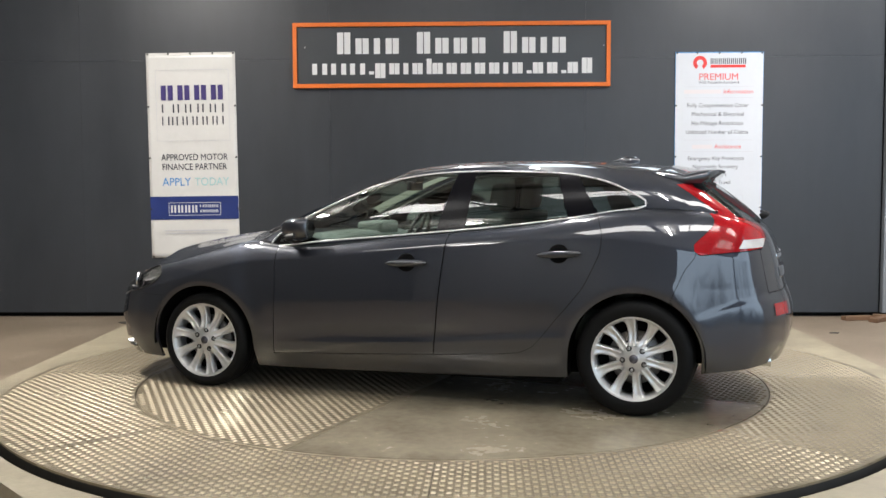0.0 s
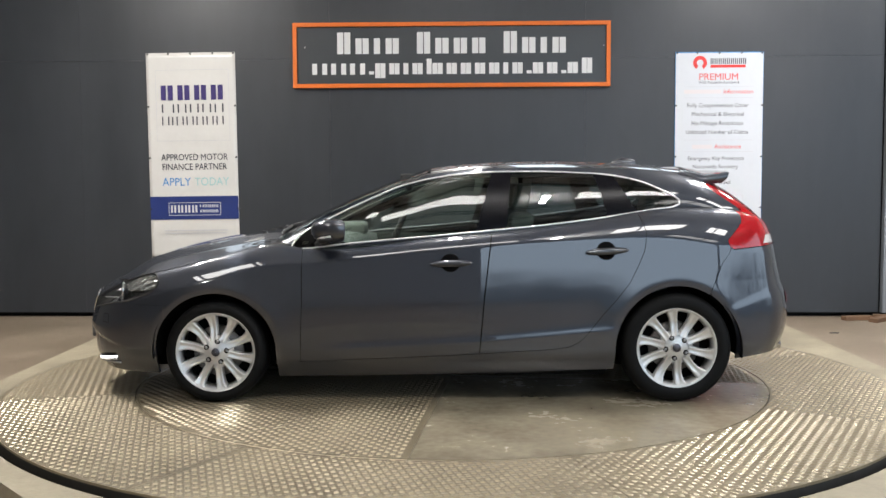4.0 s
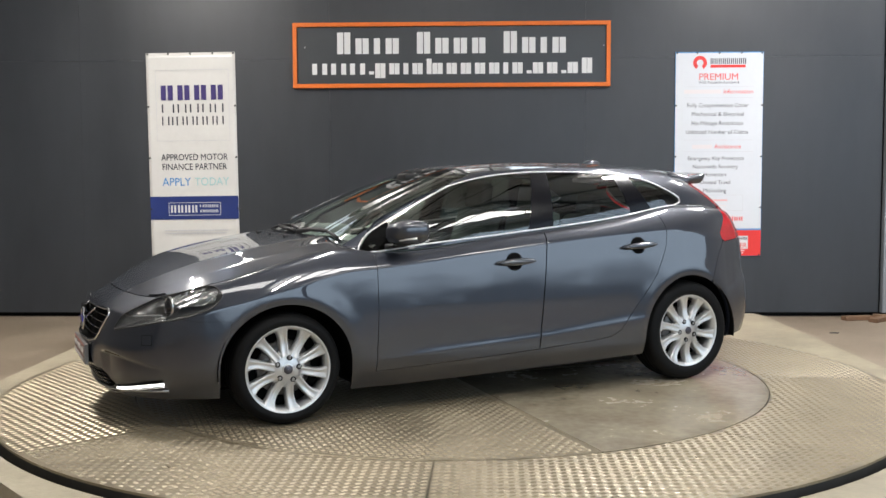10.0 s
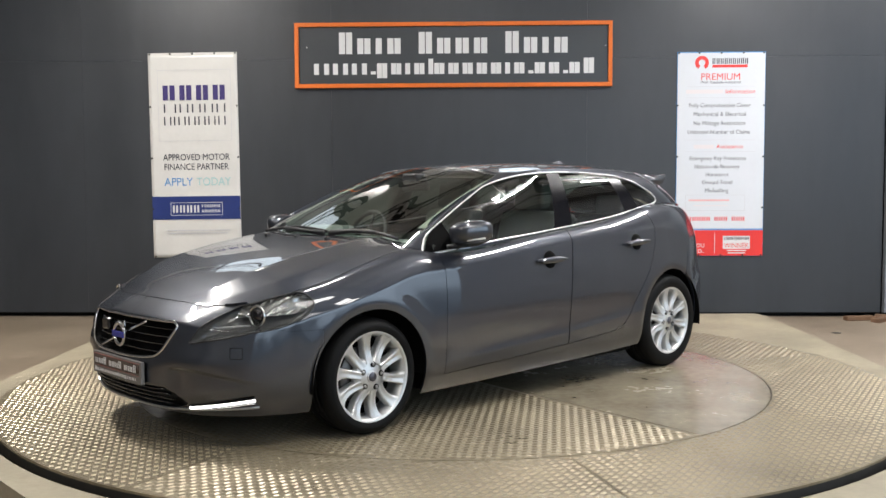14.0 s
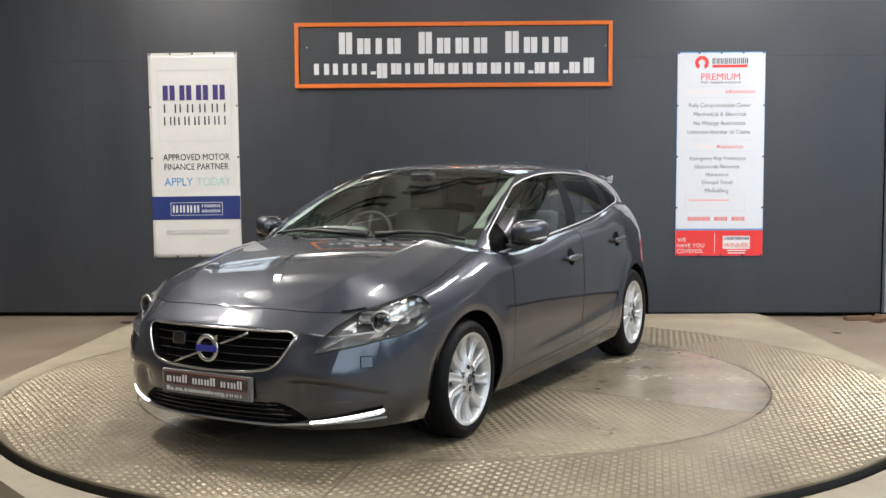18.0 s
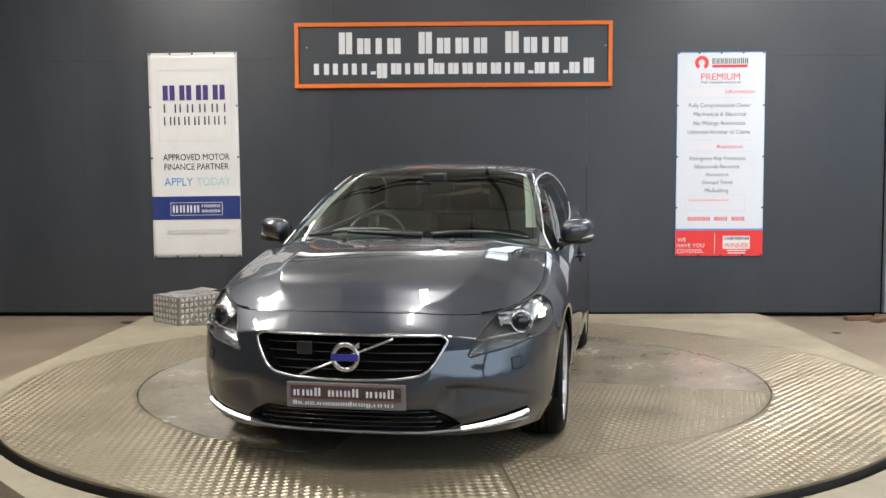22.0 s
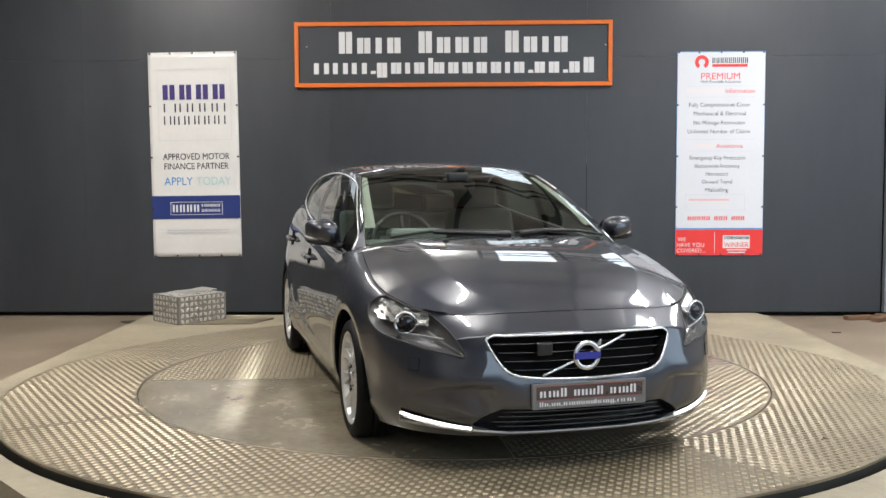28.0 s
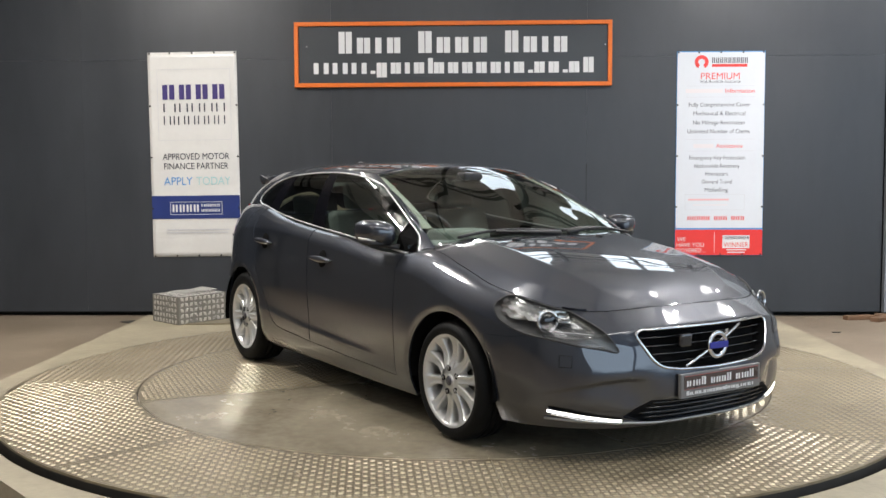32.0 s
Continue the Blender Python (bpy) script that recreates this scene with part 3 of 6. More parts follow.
def cabin_point(sig, v):
    row = curve_at(CD, CT, sig)
    a, b = row[:, :3], row[:, 3:]
    e = 2e-3
    f = curve_at(CD, CT, np.clip(sig + e, 0, CD[-1])) - curve_at(CD, CT, np.clip(sig - e, 0, CD[-1]))
    t = f[:, :3] * (1 - v)[:, None] + f[:, 3:] * v[:, None]
    n = np.cross(t, b - a)
    n /= np.maximum(np.linalg.norm(n, axis=1)[:, None], 1e-9)
    n *= np.where(n[:, 2] < 0, -1, 1)[:, None]
    p = a + (b - a) * v[:, None]
    return p + n * (0.026 * 4 * v * (1 - v))[:, None]


def poly_sdf(P, Q):
    """Signed distance of points P to the closed outline Q (negative inside), and the nearest point of it."""
    P, Q = np.asarray(P, float), np.asarray(Q, float)
    best = np.full(len(P), 1e9)
    near = np.zeros_like(P)
    ins = np.zeros(len(P), bool)
    for i in range(len(Q)):
        a, b = Q[i - 1], Q[i]
        ab = b - a
        t = np.clip(((P - a) @ ab) / max(ab @ ab, 1e-12), 0, 1)
        c = a + t[:, None] * ab
        d = np.linalg.norm(P - c, axis=1)
        u = d < best
        best[u], near[u] = d[u], c[u]
        cond = ((a[1] > P[:, 1]) != (b[1] > P[:, 1]))
        xi = a[0] + (P[:, 1] - a[1]) * (b[0] - a[0]) / (b[1] - a[1] if abs(b[1] - a[1]) > 1e-12 else 1e-12)
        ins ^= cond & (P[:, 0] < xi)
    return np.where(ins, -best, best), near


def rounded(pts, n=80):
    """A smooth closed outline through the points."""
    P = np.array(list(pts) + [pts[0]], float)
    P = np.vstack([P[-3:-1], P, P[1:3]])
    d = np.r_[0, np.cumsum(np.linalg.norm(np.diff(P, axis=0), axis=1))]
    return curve_at(d, P, np.linspace(d[2], d[-3], n, endpoint=False))


def chain(pts, n=14):
    """An outline of straight corners with each side divided finely."""
    out = []
    for i in range(len(pts)):
        a, b = np.array(pts[i], float), np.array(pts[(i + 1) % len(pts)], float)
        out += [a + (b - a) * k / n for k in range(n)]
    return np.array(out)


class Sheet:
    """A grid of points on one surface, cut into regions whose edges follow outlines."""

    def __init__(self, U, V, place):
        self.nu, self.nv = len(U), len(V[0])
        self.uv = np.array([(u, v) for u, row in zip(U, V) for v in row], float)
        self.place = place

    def faces(self):
        nv = self.nv
        i = np.arange(self.nu - 1)[:, None] * nv + np.arange(nv - 1)[None, :]
        i = i.ravel()
        return np.stack([i, i + nv, i + nv + 1, i + 1], axis=1)

    def cut(self, regions, coords):
        """regions: (name, outline) in the coordinates given by coords(uv); later ones lie over earlier ones. Returns name -> faces, moved uv."""
        F = self.faces()
        C = coords(self.uv)
        mid = C[F].mean(axis=1)
        tag = np.zeros(len(F), int)
        for k, (nm, Q) in enumerate(regions, 1):
            d, _ = poly_sdf(mid, Q)
            tag[d < 0] = k
        # corner points on the border of a region slide to its outline
        for k, (nm, Q) in enumerate(regions, 1):
            on = np.zeros(len(C), bool)
            off = np.zeros(len(C), bool)
            on[F[tag == k].ravel()] = True
            off[F[tag != k].ravel()] = True
            b = np.where(on & off)[0]
            d, near = poly_sdf(C[b], Q)
            ok = np.abs(d) < self.reach
            C[b[ok]] = near[ok]
        return F, tag, C


def mesh_from(P, F, name, material, parent, flip=False, mirror=None, label="", rim=0.0, gap=0.0):
    """A part out of chosen faces of a point grid; mirror: 'both' for both sides, 'right' for the right side alone. rim: depth of its turned-in border."""
    used = np.unique(F)
    idx = -np.ones(len(P), int)
    idx[used] = np.arange(len(used))
    V, G = P[used], idx[F]
    sides = []
    if mirror != "right":
        sides.append((V, G))
    if mirror in ("both", "right"):
        Vm = V * np.array([1, -1, 1])
        sides.append((Vm, G[:, ::-1]))
    bm = bmesh.new()
    for VV, GG in sides:
        vs = [bm.verts.new(v) for v in VV]
        for g in GG:
            q = []
            for k in g:
                if vs[k] not in q:
                    q.append(vs[k])
            if len(q) > 2:
                try:
                    bm.faces.new(q)
                except ValueError:
                    pass
    bmesh.ops.remove_doubles(bm, verts=bm.verts[:], dist=0.0004)
    bm.normal_update()
    if flip:
        bmesh.ops.reverse_faces(bm, faces=bm.faces[:])
        bm.normal_update()
    if gap > 0:
        move = {}
        for v in bm.verts:
            if v.is_boundary and abs(v.co.y) > 0.002:
                c = sum((f.calc_center_median() for f in v.link_faces), Vector()) / len(v.link_faces)
                t = [e.other_vert(v).co - v.co for e in v.link_edges if e.is_boundary]
                d = c - v.co
                if len(t) == 2:
                    w = (t[0] - t[1]).normalized()
                    d -= w * d.dot(w)
                if d.length > 1e-5:
                    move[v] = d.normalized() * gap
        for v, d in move.items():
            v.co += d
        bm.normal_update()
    if rim > 0:
        be = [e for e in bm.edges if e.is_boundary and not all(abs(v.co.y) < 0.002 for v in e.verts)]
        nor = {v: v.normal.copy() for e in be for v in e.verts}
        r = bmesh.ops.extrude_edge_only(bm, edges=be)
        old = {v.co.copy().freeze(): n for v, n in nor.items()}
        for v in [g for g in r["geom"] if isinstance(g, bmesh.types.BMVert)]:
            n = old.get(v.co.copy().freeze())
            if n:
                v.co -= n * rim
        for e in be:
            e.smooth = False
    return part(name, bm, material, parent, label, smooth=True)


# ---- car ----
HUB_X, FRONT_R, REAR_R = 1.3235, 0.296, 0.318


def arch(x, r, rz, zc):
    return np.array([(x + r * math.cos(a), zc + rz * math.sin(a)) for a in np.linspace(0, 2 * math.pi, 90, endpoint=False)])


def to_sig(pts):
    """Side view outline (x, z) in lengths along the body."""
    P = np.array(pts, float)
    return np.stack([sig_of_x(P[:, 0]), P[:, 1]], axis=1)


def front_sig(pts):
    """Front view outline (y, z), y to the left, in lengths along the body (mirrored across the middle)."""
    P = np.array(pts, float)
    return np.stack([np.sign(P[:, 0]) * sig_of_y_front(np.abs(P[:, 0])), P[:, 1]], axis=1)


FRONT_DOOR = [(0.835, 0.24), (0.822, 0.60), (0.822, 1.2), (-0.30, 1.2), (-0.27, 1.00), (-0.225, 0.62), (-0.195, 0.285), (0.3, 0.262)]
REAR_DOOR = [(-0.195, 0.285), (-0.225, 0.62), (-0.27, 1.00), (-0.30, 1.2), (-1.06, 1.2), (-1.12, 1.06), (-1.15, 0.98), (-1.14, 0.88), (-1.10, 0.79), (-1.05, 0.69),
             (-0.97, 0.59), (-0.90, 0.51), (-0.82, 0.41), (-0.77, 0.355), (-0.70, 0.322), (-0.59, 0.31)]
# lamp outline: (y, z) over the nose, then (x, z) along the wing
LAMP_NOSE = [(0.745, 0.568), (0.66, 0.543), (0.58, 0.528), (0.518, 0.518), (0.540, 0.572), (0.565, 0.62), (0.60, 0.662), (0.635, 0.695)]
LAMP_WING = [(1.80, 0.738), (1.735, 0.742), (1.668, 0.726), (1.652, 0.692), (1.685, 0.652), (1.76, 0.614), (1.84, 0.588)]


def headlamp_outline():
    a, b = np.array(LAMP_NOSE), np.array(LAMP_WING)
    s1 = sig_at(1, a[:, 0], a[:, 1], 0.3, RD[4])
    s2 = sig_at(0, b[:, 0], b[:, 1], RD[2], RD[6])
    return np.stack([np.r_[s1, s2], np.r_[a[:, 1], b[:, 1]]], axis=1)


TAILLAMP = [(-1.515, 1.250), (-1.62, 1.262), (-1.70, 1.185), (-1.80, 1.105), (-1.89, 1.05), (-1.96, 1.015), (-2.01, 0.98), (-2.015, 0.94), (-1.97, 0.905), (-1.82, 0.885), (-1.665, 0.872),
            (-1.645, 0.90), (-1.655, 0.935), (-1.70, 0.985), (-1.745, 1.03), (-1.755, 1.065), (-1.72, 1.11), (-1.62, 1.18)]
TAIL_LOWER = [(-1.62, 1.24), (-1.80, 1.15), (-1.95, 1.10), (-2.05, 1.06), (-2.085, 1.01), (-2.083, 0.955), (-2.04, 0.903), (-1.82, 0.889), (-1.66, 0.875),
              (-1.636, 0.90), (-1.632, 0.932), (-1.69, 0.985), (-1.745, 1.03), (-1.755, 1.065), (-1.72, 1.11), (-1.62, 1.18)]
WINDOWS = [(0.90, 0.884), (0.86, 0.945), (0.79, 1.015), (0.60, 1.115), (0.47, 1.172), (0.27, 1.242), (0.10, 1.285), (0.00, 1.302), (-0.20, 1.322), (-0.39, 1.328), (-0.72, 1.322), (-1.00, 1.30),
           (-1.14, 1.268), (-1.26, 1.218), (-1.345, 1.172), (-1.375, 1.145), (-1.35, 1.13), (-1.20, 1.105), (-0.97, 1.068), (-0.59, 1.02), (-0.26, 0.988), (0.0, 0.964), (0.59, 0.912), (0.82, 0.886)]


def car_body(car):
    """Lower shell: bumper, wings, doors and tail, cut along their joints."""
    U = np.r_[np.linspace(0, RD[5], 130, endpoint=False), np.linspace(RD[5], RD[11], 250, endpoint=False), np.linspace(RD[11], RD[-1], 170)]
    zt = ring_top(U)
    z0 = curve_at(RD, RT[:, 6], U)
    nz = 84
    V = [z0[i] + (zt[i] - z0[i]) * np.linspace(0, 1, nz) for i in range(len(U))]
    sh = Sheet(U, V, ring_point)
    sh.reach = 0.022
    lamp_in = rounded([tuple(q) for q in headlamp_outline()], 90)
    regions = [
        ("front_bumper", np.array([(-0.2, 0), (sig_of_x([1.62])[0], 0), (sig_of_x([1.62])[0], 0.565), (sig_of_x([1.78])[0], 0.568), (sig_of_x([1.95])[0], 0.60), (sig_of_x([2.06])[0], 0.8), (-0.2, 0.8)])),
        ("rear_bumper", np.array([(sig_of_x([-1.60])[0], 0), (RD[-1] + 0.2, 0), (RD[-1] + 0.2, 0.66), (sig_of_x([-2.035])[0], 0.66), (sig_of_x([-2.02])[0], 0.96), (sig_of_x([-1.67])[0], 0.96), (sig_of_x([-1.635])[0], 0.86),
                                  (sig_of_x([-1.585])[0], 0.80), (sig_of_x([-1.52])[0], 0.66), (sig_of_x([-1.50])[0], 0.60)])),
        ("tailgate", np.array([(sig_of_x([-2.035])[0], 0.665), (RD[-1] + 0.2, 0.665), (RD[-1] + 0.2, 1.3), (sig_of_x([-1.80])[0], 1.3), (sig_of_x([-2.02])[0], 0.95)])),
        ("front_door", to_sig(FRONT_DOOR)), ("rear_door", to_sig(REAR_DOOR)),
        ("rear_lamp", to_sig(TAIL_LOWER)), ("headlamp", lamp_in),
        ("grille", front_sig(GRILLE)), ("intake", front_sig(INTAKE)), ("drl", np.stack([sig_of_y_front([q[0] for q in DRL]), [q[1] for q in DRL]], axis=1)),
        ("hole", to_sig(arch(HUB_X, 0.352, 0.336, 0.300))), ("hole", to_sig(arch(-HUB_X, 0.354, 0.364, 0.310))),
        ("hole", to_sig([(1.675, 0.0), (1.675, 0.30), (0.972, 0.30), (0.955, 0.0)])), ("hole", to_sig([(-0.95, 0.0), (-0.970, 0.31), (-1.677, 0.31), (-1.677, 0.0)]))]
    F, tag, C = sh.cut(regions, lambda uv: uv.copy())
    zmax = ring_top(np.clip(C[:, 0], 0, RD[-1]))
    C[:, 1] = np.minimum(C[:, 1], zmax)
    P = ring_point(np.clip(C[:, 0], 0, RD[-1]), C[:, 1])
    names = [""] + [r[0] for r in regions]
    tn = np.array(names)[tag]
    mesh_from(P, F[tn == ""], "body", M_PAINT, car, mirror="both", rim=0.012, label="slate grey metallic painted body shell")
    mesh_from(P, F[tn == "front_bumper"], "front_bumper", M_PAINT, car, mirror="both", rim=0.015, gap=0.0014)
    mesh_from(P, F[tn == "rear_bumper"], "rear_bumper", M_PAINT, car, mirror="both", rim=0.015, gap=0.0028)
    mesh_from(P, F[tn == "tailgate"], "tailgate", M_PAINT, car, mirror="both", rim=0.015, gap=0.0028)
    doors = {}
    for nm in ("front_door", "rear_door"):
        for side in ("left", "right"):
            doors[nm, side] = mesh_from(P, F[tn == nm], nm, M_PAINT, car, mirror=None if side == "left" else "right", rim=0.014, gap=0.0034)
    # dark liner behind all joints and openings
    keep = ~np.isin(tn, ("hole", "grille", "intake", "headlamp"))
    Pd = ring_point(np.clip(sh.uv[:, 0], 0, RD[-1]), sh.uv[:, 1] * 0.985 + 0.004, deep=0.022)
    mid = sh.uv[F].mean(axis=1)
    xm = curve_at(RD, RT[:, 0], np.clip(mid[:, 0], 0, RD[-1]))
    for hx, zc in ((HUB_X, 0.300), (-HUB_X, 0.310)):
        keep &= np.hypot((xm - hx) / 0.352, (np.maximum(mid[:, 1], zc) - zc) / 0.345) > 1.14
    mesh_from(Pd, F[keep], "inner_shell", M_ALLOYD, car, mirror="both", label="black inner panel behind the joints")
    return sh, P, F, tn, doors


GRILLE_HALF = [(0.20, 0.606), (0.36, 0.605), (0.425, 0.602), (0.444, 0.588), (0.430, 0.560), (0.402, 0.518), (0.372, 0.476), (0.335, 0.448), (0.27, 0.433), (0.14, 0.424)]
GRILLE = [(0.0, 0.606)] + GRILLE_HALF + [(0.0, 0.421)] + [(-y, z) for y, z in reversed(GRILLE_HALF)]
INTAKE = [(-0.505, 0.222), (-0.450, 0.262), (-0.375, 0.296), (0.375, 0.296), (0.450, 0.262), (0.505, 0.222), (0.40, 0.192), (-0.40, 0.192)]
DRL = [(0.505, 0.195), (0.60, 0.212), (0.70, 0.240), (0.765, 0.262), (0.765, 0.274), (0.70, 0.262), (0.60, 0.238), (0.505, 0.222)]


def screen_edge(v):
    """Length along the cabin at which the windscreen ends, by height."""
    return CD[2] - 0.010 - 0.012 * (1 - np.asarray(v))


def car_top(car):
    """Bonnet, windscreen pillars, cabin sides and roof."""
    # bonnet: between the upper edge of the wings
    g = np.linspace(0, RD[8], 1500)
    row = curve_at(RD, RT, g)
    ex, ey, ez = row[:, 2], row[:, 3], row[:, 4]
    s = np.linspace(0, 1, 90)
    # rows bend forward with the leading edge, from the lamp corner back to the windscreen
    CX = 1.925
    side = CX - (CX - 0.80) * s ** 1.3
    CY = float(np.interp(-CX, -ex, ey))
    eta = np.linspace(0, 1, 76)
    xx, yy = np.zeros((90, 76)), np.zeros((90, 76))
    for i in range(90):
        yy[i] = eta * np.interp(-side[i], -ex, ey)
        xx[i] = side[i] + (np.interp(eta * CY, ey[:700], ex[:700]) - CX) * (1 - s[i]) ** 3
    ye = np.interp(-xx, -ex, ey)
    yy = np.minimum(yy, ye)
    ze = np.interp(-xx, -ex, ez)
    zc = curve_at([-2.075, -2.02, -1.95, -1.87, -1.69, -1.51, -1.23, -1.0, -0.80], [0.690, 0.7205, 0.7635, 0.803, 0.862, 0.905, 0.948, 0.968, 0.955], -xx.ravel()).reshape(xx.shape)
    hh = np.clip(yy / np.maximum(ye, 1e-4), 0, 1)
    back = np.clip((2.0745 - xx) / 1.2745, 0, 1) ** 0.625
    grow = np.clip((back - 0.12) * 3, 0, 1)
    ridge = (0.013 * np.exp(-(np.hypot(hh - 0.64, 0.012) - 0.012) / 0.11) + 0.005 * np.exp(-(np.hypot(hh - 0.86, 0.010) - 0.010) / 0.06)) * grow * (1 - hh ** 6)
    m = 0.65 * np.minimum(1, back * 2.2)
    zz = zc + (ze - zc) * ((1 - m) * hh ** 2 + m * hh ** 4) + ridge
    zz[0] = ze[0]
    xs = side
    pts = np.stack([xx, yy, zz], axis=-1).reshape(-1, 3)
    P = np.array(pts)
    nv = len(eta)
    F = np.array([(i * nv + j, i * nv + j + 1, (i + 1) * nv + j + 1, (i + 1) * nv + j) for i in range(len(xs) - 1) for j in range(nv - 1)])
    mid = P[F].mean(axis=1)
    hood = mid[:, 0] > 1.035 - 0.20 * (mid[:, 1] / 0.72) ** 2
    mesh_from(P, F[hood], "bonnet", M_PAINT, car, mirror="both", rim=0.012, gap=0.0036, label="long slate grey bonnet with a raised middle", flip=False)
    mesh_from(P - np.array([0, 0, 0.016]), F[~hood], "cowl", M_PLASTIC, car, mirror="both", label="black plastic cowl under the windscreen")
    # cabin sides
    U = np.r_[np.linspace(0, CD[2] - 0.24, 20, endpoint=False), np.linspace(CD[2] - 0.24, CD[2], 26, endpoint=False), np.linspace(CD[2], CD[4], 24, endpoint=False), np.linspace(CD[4], CD[9], 210, endpoint=False), np.linspace(CD[9], CD[-1], 46)]
    V = [np.linspace(0, 1, 46) for _ in U]
    sh = Sheet(U, V, cabin_point)
    F = sh.faces()
    # corner points nearest to the edge of the windscreen move onto it
    edge = screen_edge(sh.uv[:, 1])
    um = sh.uv[F].mean(axis=1)
    inside = um[:, 0] < screen_edge(um[:, 1])
    on, off = np.zeros(len(sh.uv), bool), np.zeros(len(sh.uv), bool)
    on[F[inside].ravel()] = True
    off[F[~inside].ravel()] = True
    sh.uv[on & off, 0] = edge[on & off]
    P = cabin_point(sh.uv[:, 0], sh.uv[:, 1])
    mid = P[F].mean(axis=1)
    tag = np.full(len(F), "body", dtype="U12")
    win = rounded(WINDOWS, 160)
    sm = (um[:, 0] > CD[2] + 0.014) & (um[:, 0] < CD[10])
    d, _ = poly_sdf(mid[:, [0, 2]], win)
    tag[sm & (d < 0)] = "side"
    d, _ = poly_sdf(mid[:, [0, 2]], np.array(TAILLAMP))
    tag[(um[:, 0] > CD[7]) & (d < 0)] = "lamp"
    tag[inside & (um[:, 1] > 0.0) & (um[:, 1] < 0.985)] = "screen"
    tag[(um[:, 0] > CD[10] + 0.01) & (um[:, 1] > 0.03) & (um[:, 1] < 0.97)] = "rear"
    # slide window corners to the outline, keeping them on the surface
    for nm, Q in (("side", win), ("lamp", np.array(TAILLAMP))):
        on, off = np.zeros(len(P), bool), np.zeros(len(P), bool)
        on[F[tag == nm].ravel()] = True
        off[F[tag != nm].ravel()] = True
        b = np.where(on & off)[0]
        d, near = poly_sdf(P[b][:, [0, 2]], Q)
        for i, dd, q in zip(b, d, near):
            if abs(dd) < 0.02:
                uv = sh.uv[i].copy()
                for _ in range(6):
                    p0 = cabin_point(uv[:1], uv[1:])[0]
                    pu = cabin_point(uv[:1] + 1e-3, uv[1:])[0]
                    pv = cabin_point(uv[:1], uv[1:] + 1e-3)[0]
                    J = np.array([[pu[0] - p0[0], pv[0] - p0[0]], [pu[2] - p0[2], pv[2] - p0[2]]]) / 1e-3
                    uv = uv + np.linalg.solve(J, q - p0[[0, 2]])
                    uv[1] = min(max(uv[1], 0), 1)
                P[i] = cabin_point(uv[:1], uv[1:])[0]
    mesh_from(P, F[tag == "body"], "cabin_frame", M_PAINT, car, mirror="both", rim=0.012, label="slate grey pillar frame of the cabin", flip=CABIN_FLIP)
    inner = P * np.array([0.994, 0.972, 1]) - np.array([0, 0, 0.008])
    mesh_from(inner, F[((tag == "body") | (tag == "lamp")) & (um[:, 0] > CD[4])], "cabin_lining", M_SEAT, car, mirror="both", label="dark lining inside the rear cabin")
    ws = mesh_from(P, F[tag == "screen"], "windscreen", M_GLASS, car, mirror="both", label="clear raked windscreen", flip=CABIN_FLIP)
    rg = mesh_from(P, F[tag == "rear"], "rear_window", M_GLASSD, car, mirror="both", label="dark tinted rear window", flip=CABIN_FLIP)
    # side panes, split by the door pillars
    z = mid[:, 2]
    b1 = -0.185 - 0.28 * (z - 1.01)
    b2 = -0.355 - 0.10 * (z - 1.01)
    c1 = -0.94 + 0.30 * (z - 1.07)
    c2 = -1.11 + 0.60 * (z - 1.09)
    x = mid[:, 0]
    sd = tag == "side"
    sel = {"front_pane": sd & (x > b1), "rear_pane": sd & (x < b2) & (x > c1), "quarter_pane": sd & (x < c2)}
    post = sd & ~(sel["front_pane"] | sel["rear_pane"] | sel["quarter_pane"])
    for mir in (None, "right"):
        for nm, k in sel.items():
            o = mesh_from(P, F[k], nm, M_GLASS if nm == "front_pane" else M_GLASSD, car, mirror=mir, flip=CABIN_FLIP, label="clear door glass" if nm == "front_pane" else "dark tinted glass")
        for k in (post & (x > -0.7), post & (x < -0.7)):
            mesh_from(P, F[k], "window_post", M_POST, car, mirror=mir, flip=CABIN_FLIP, label="smooth black window post")
    for o in [c for c in car.children if c.name.startswith(("windscreen", "rear_window", "front_pane", "rear_pane", "quarter_pane"))]:
        o.visible_shadow = False
    # roof
    gs = np.linspace(0, CD[-1], 900)
    rr = curve_at(CD, CT[:, 3:], gs)
    order = np.argsort(-rr[:, 0])
    xs = np.r_[0.0999 - 0.15 * np.linspace(0, 1, 30) ** 2, np.linspace(-0.06, -1.40, 60), -1.5099 + 0.108 * np.linspace(1, 0, 22) ** 2]
    xs = np.unique(-xs) * -1
    yr = np.interp(-xs, -rr[order][:, 0], rr[order][:, 1])
    zr = np.interp(-xs, -rr[order][:, 0], rr[order][:, 2])
    zc = curve_at([-0.10, 0.05, 0.23, 0.57, 0.91, 1.25, 1.51], [1.362, 1.380, 1.394, 1.403, 1.398, 1.378, 1.356], -xs)
    eta = np.linspace(0, 1, 30)
    P2 = np.array([(xs[i], h * yr[i], zc[i] + (zr[i] - zc[i]) * (0.4 * h ** 2 + 0.6 * h ** 5)) for i in range(len(xs)) for h in eta])
    nv = len(eta)
    F2 = np.array([(i * nv + j, i * nv + j + 1, (i + 1) * nv + j + 1, (i + 1) * nv + j) for i in range(len(xs) - 1) for j in range(nv - 1)])
    mesh_from(P2, F2, "roof", M_PAINT, car, mirror="both", label="smooth slate grey roof panel")
    return P, F, tag, win


CABIN_FLIP = False


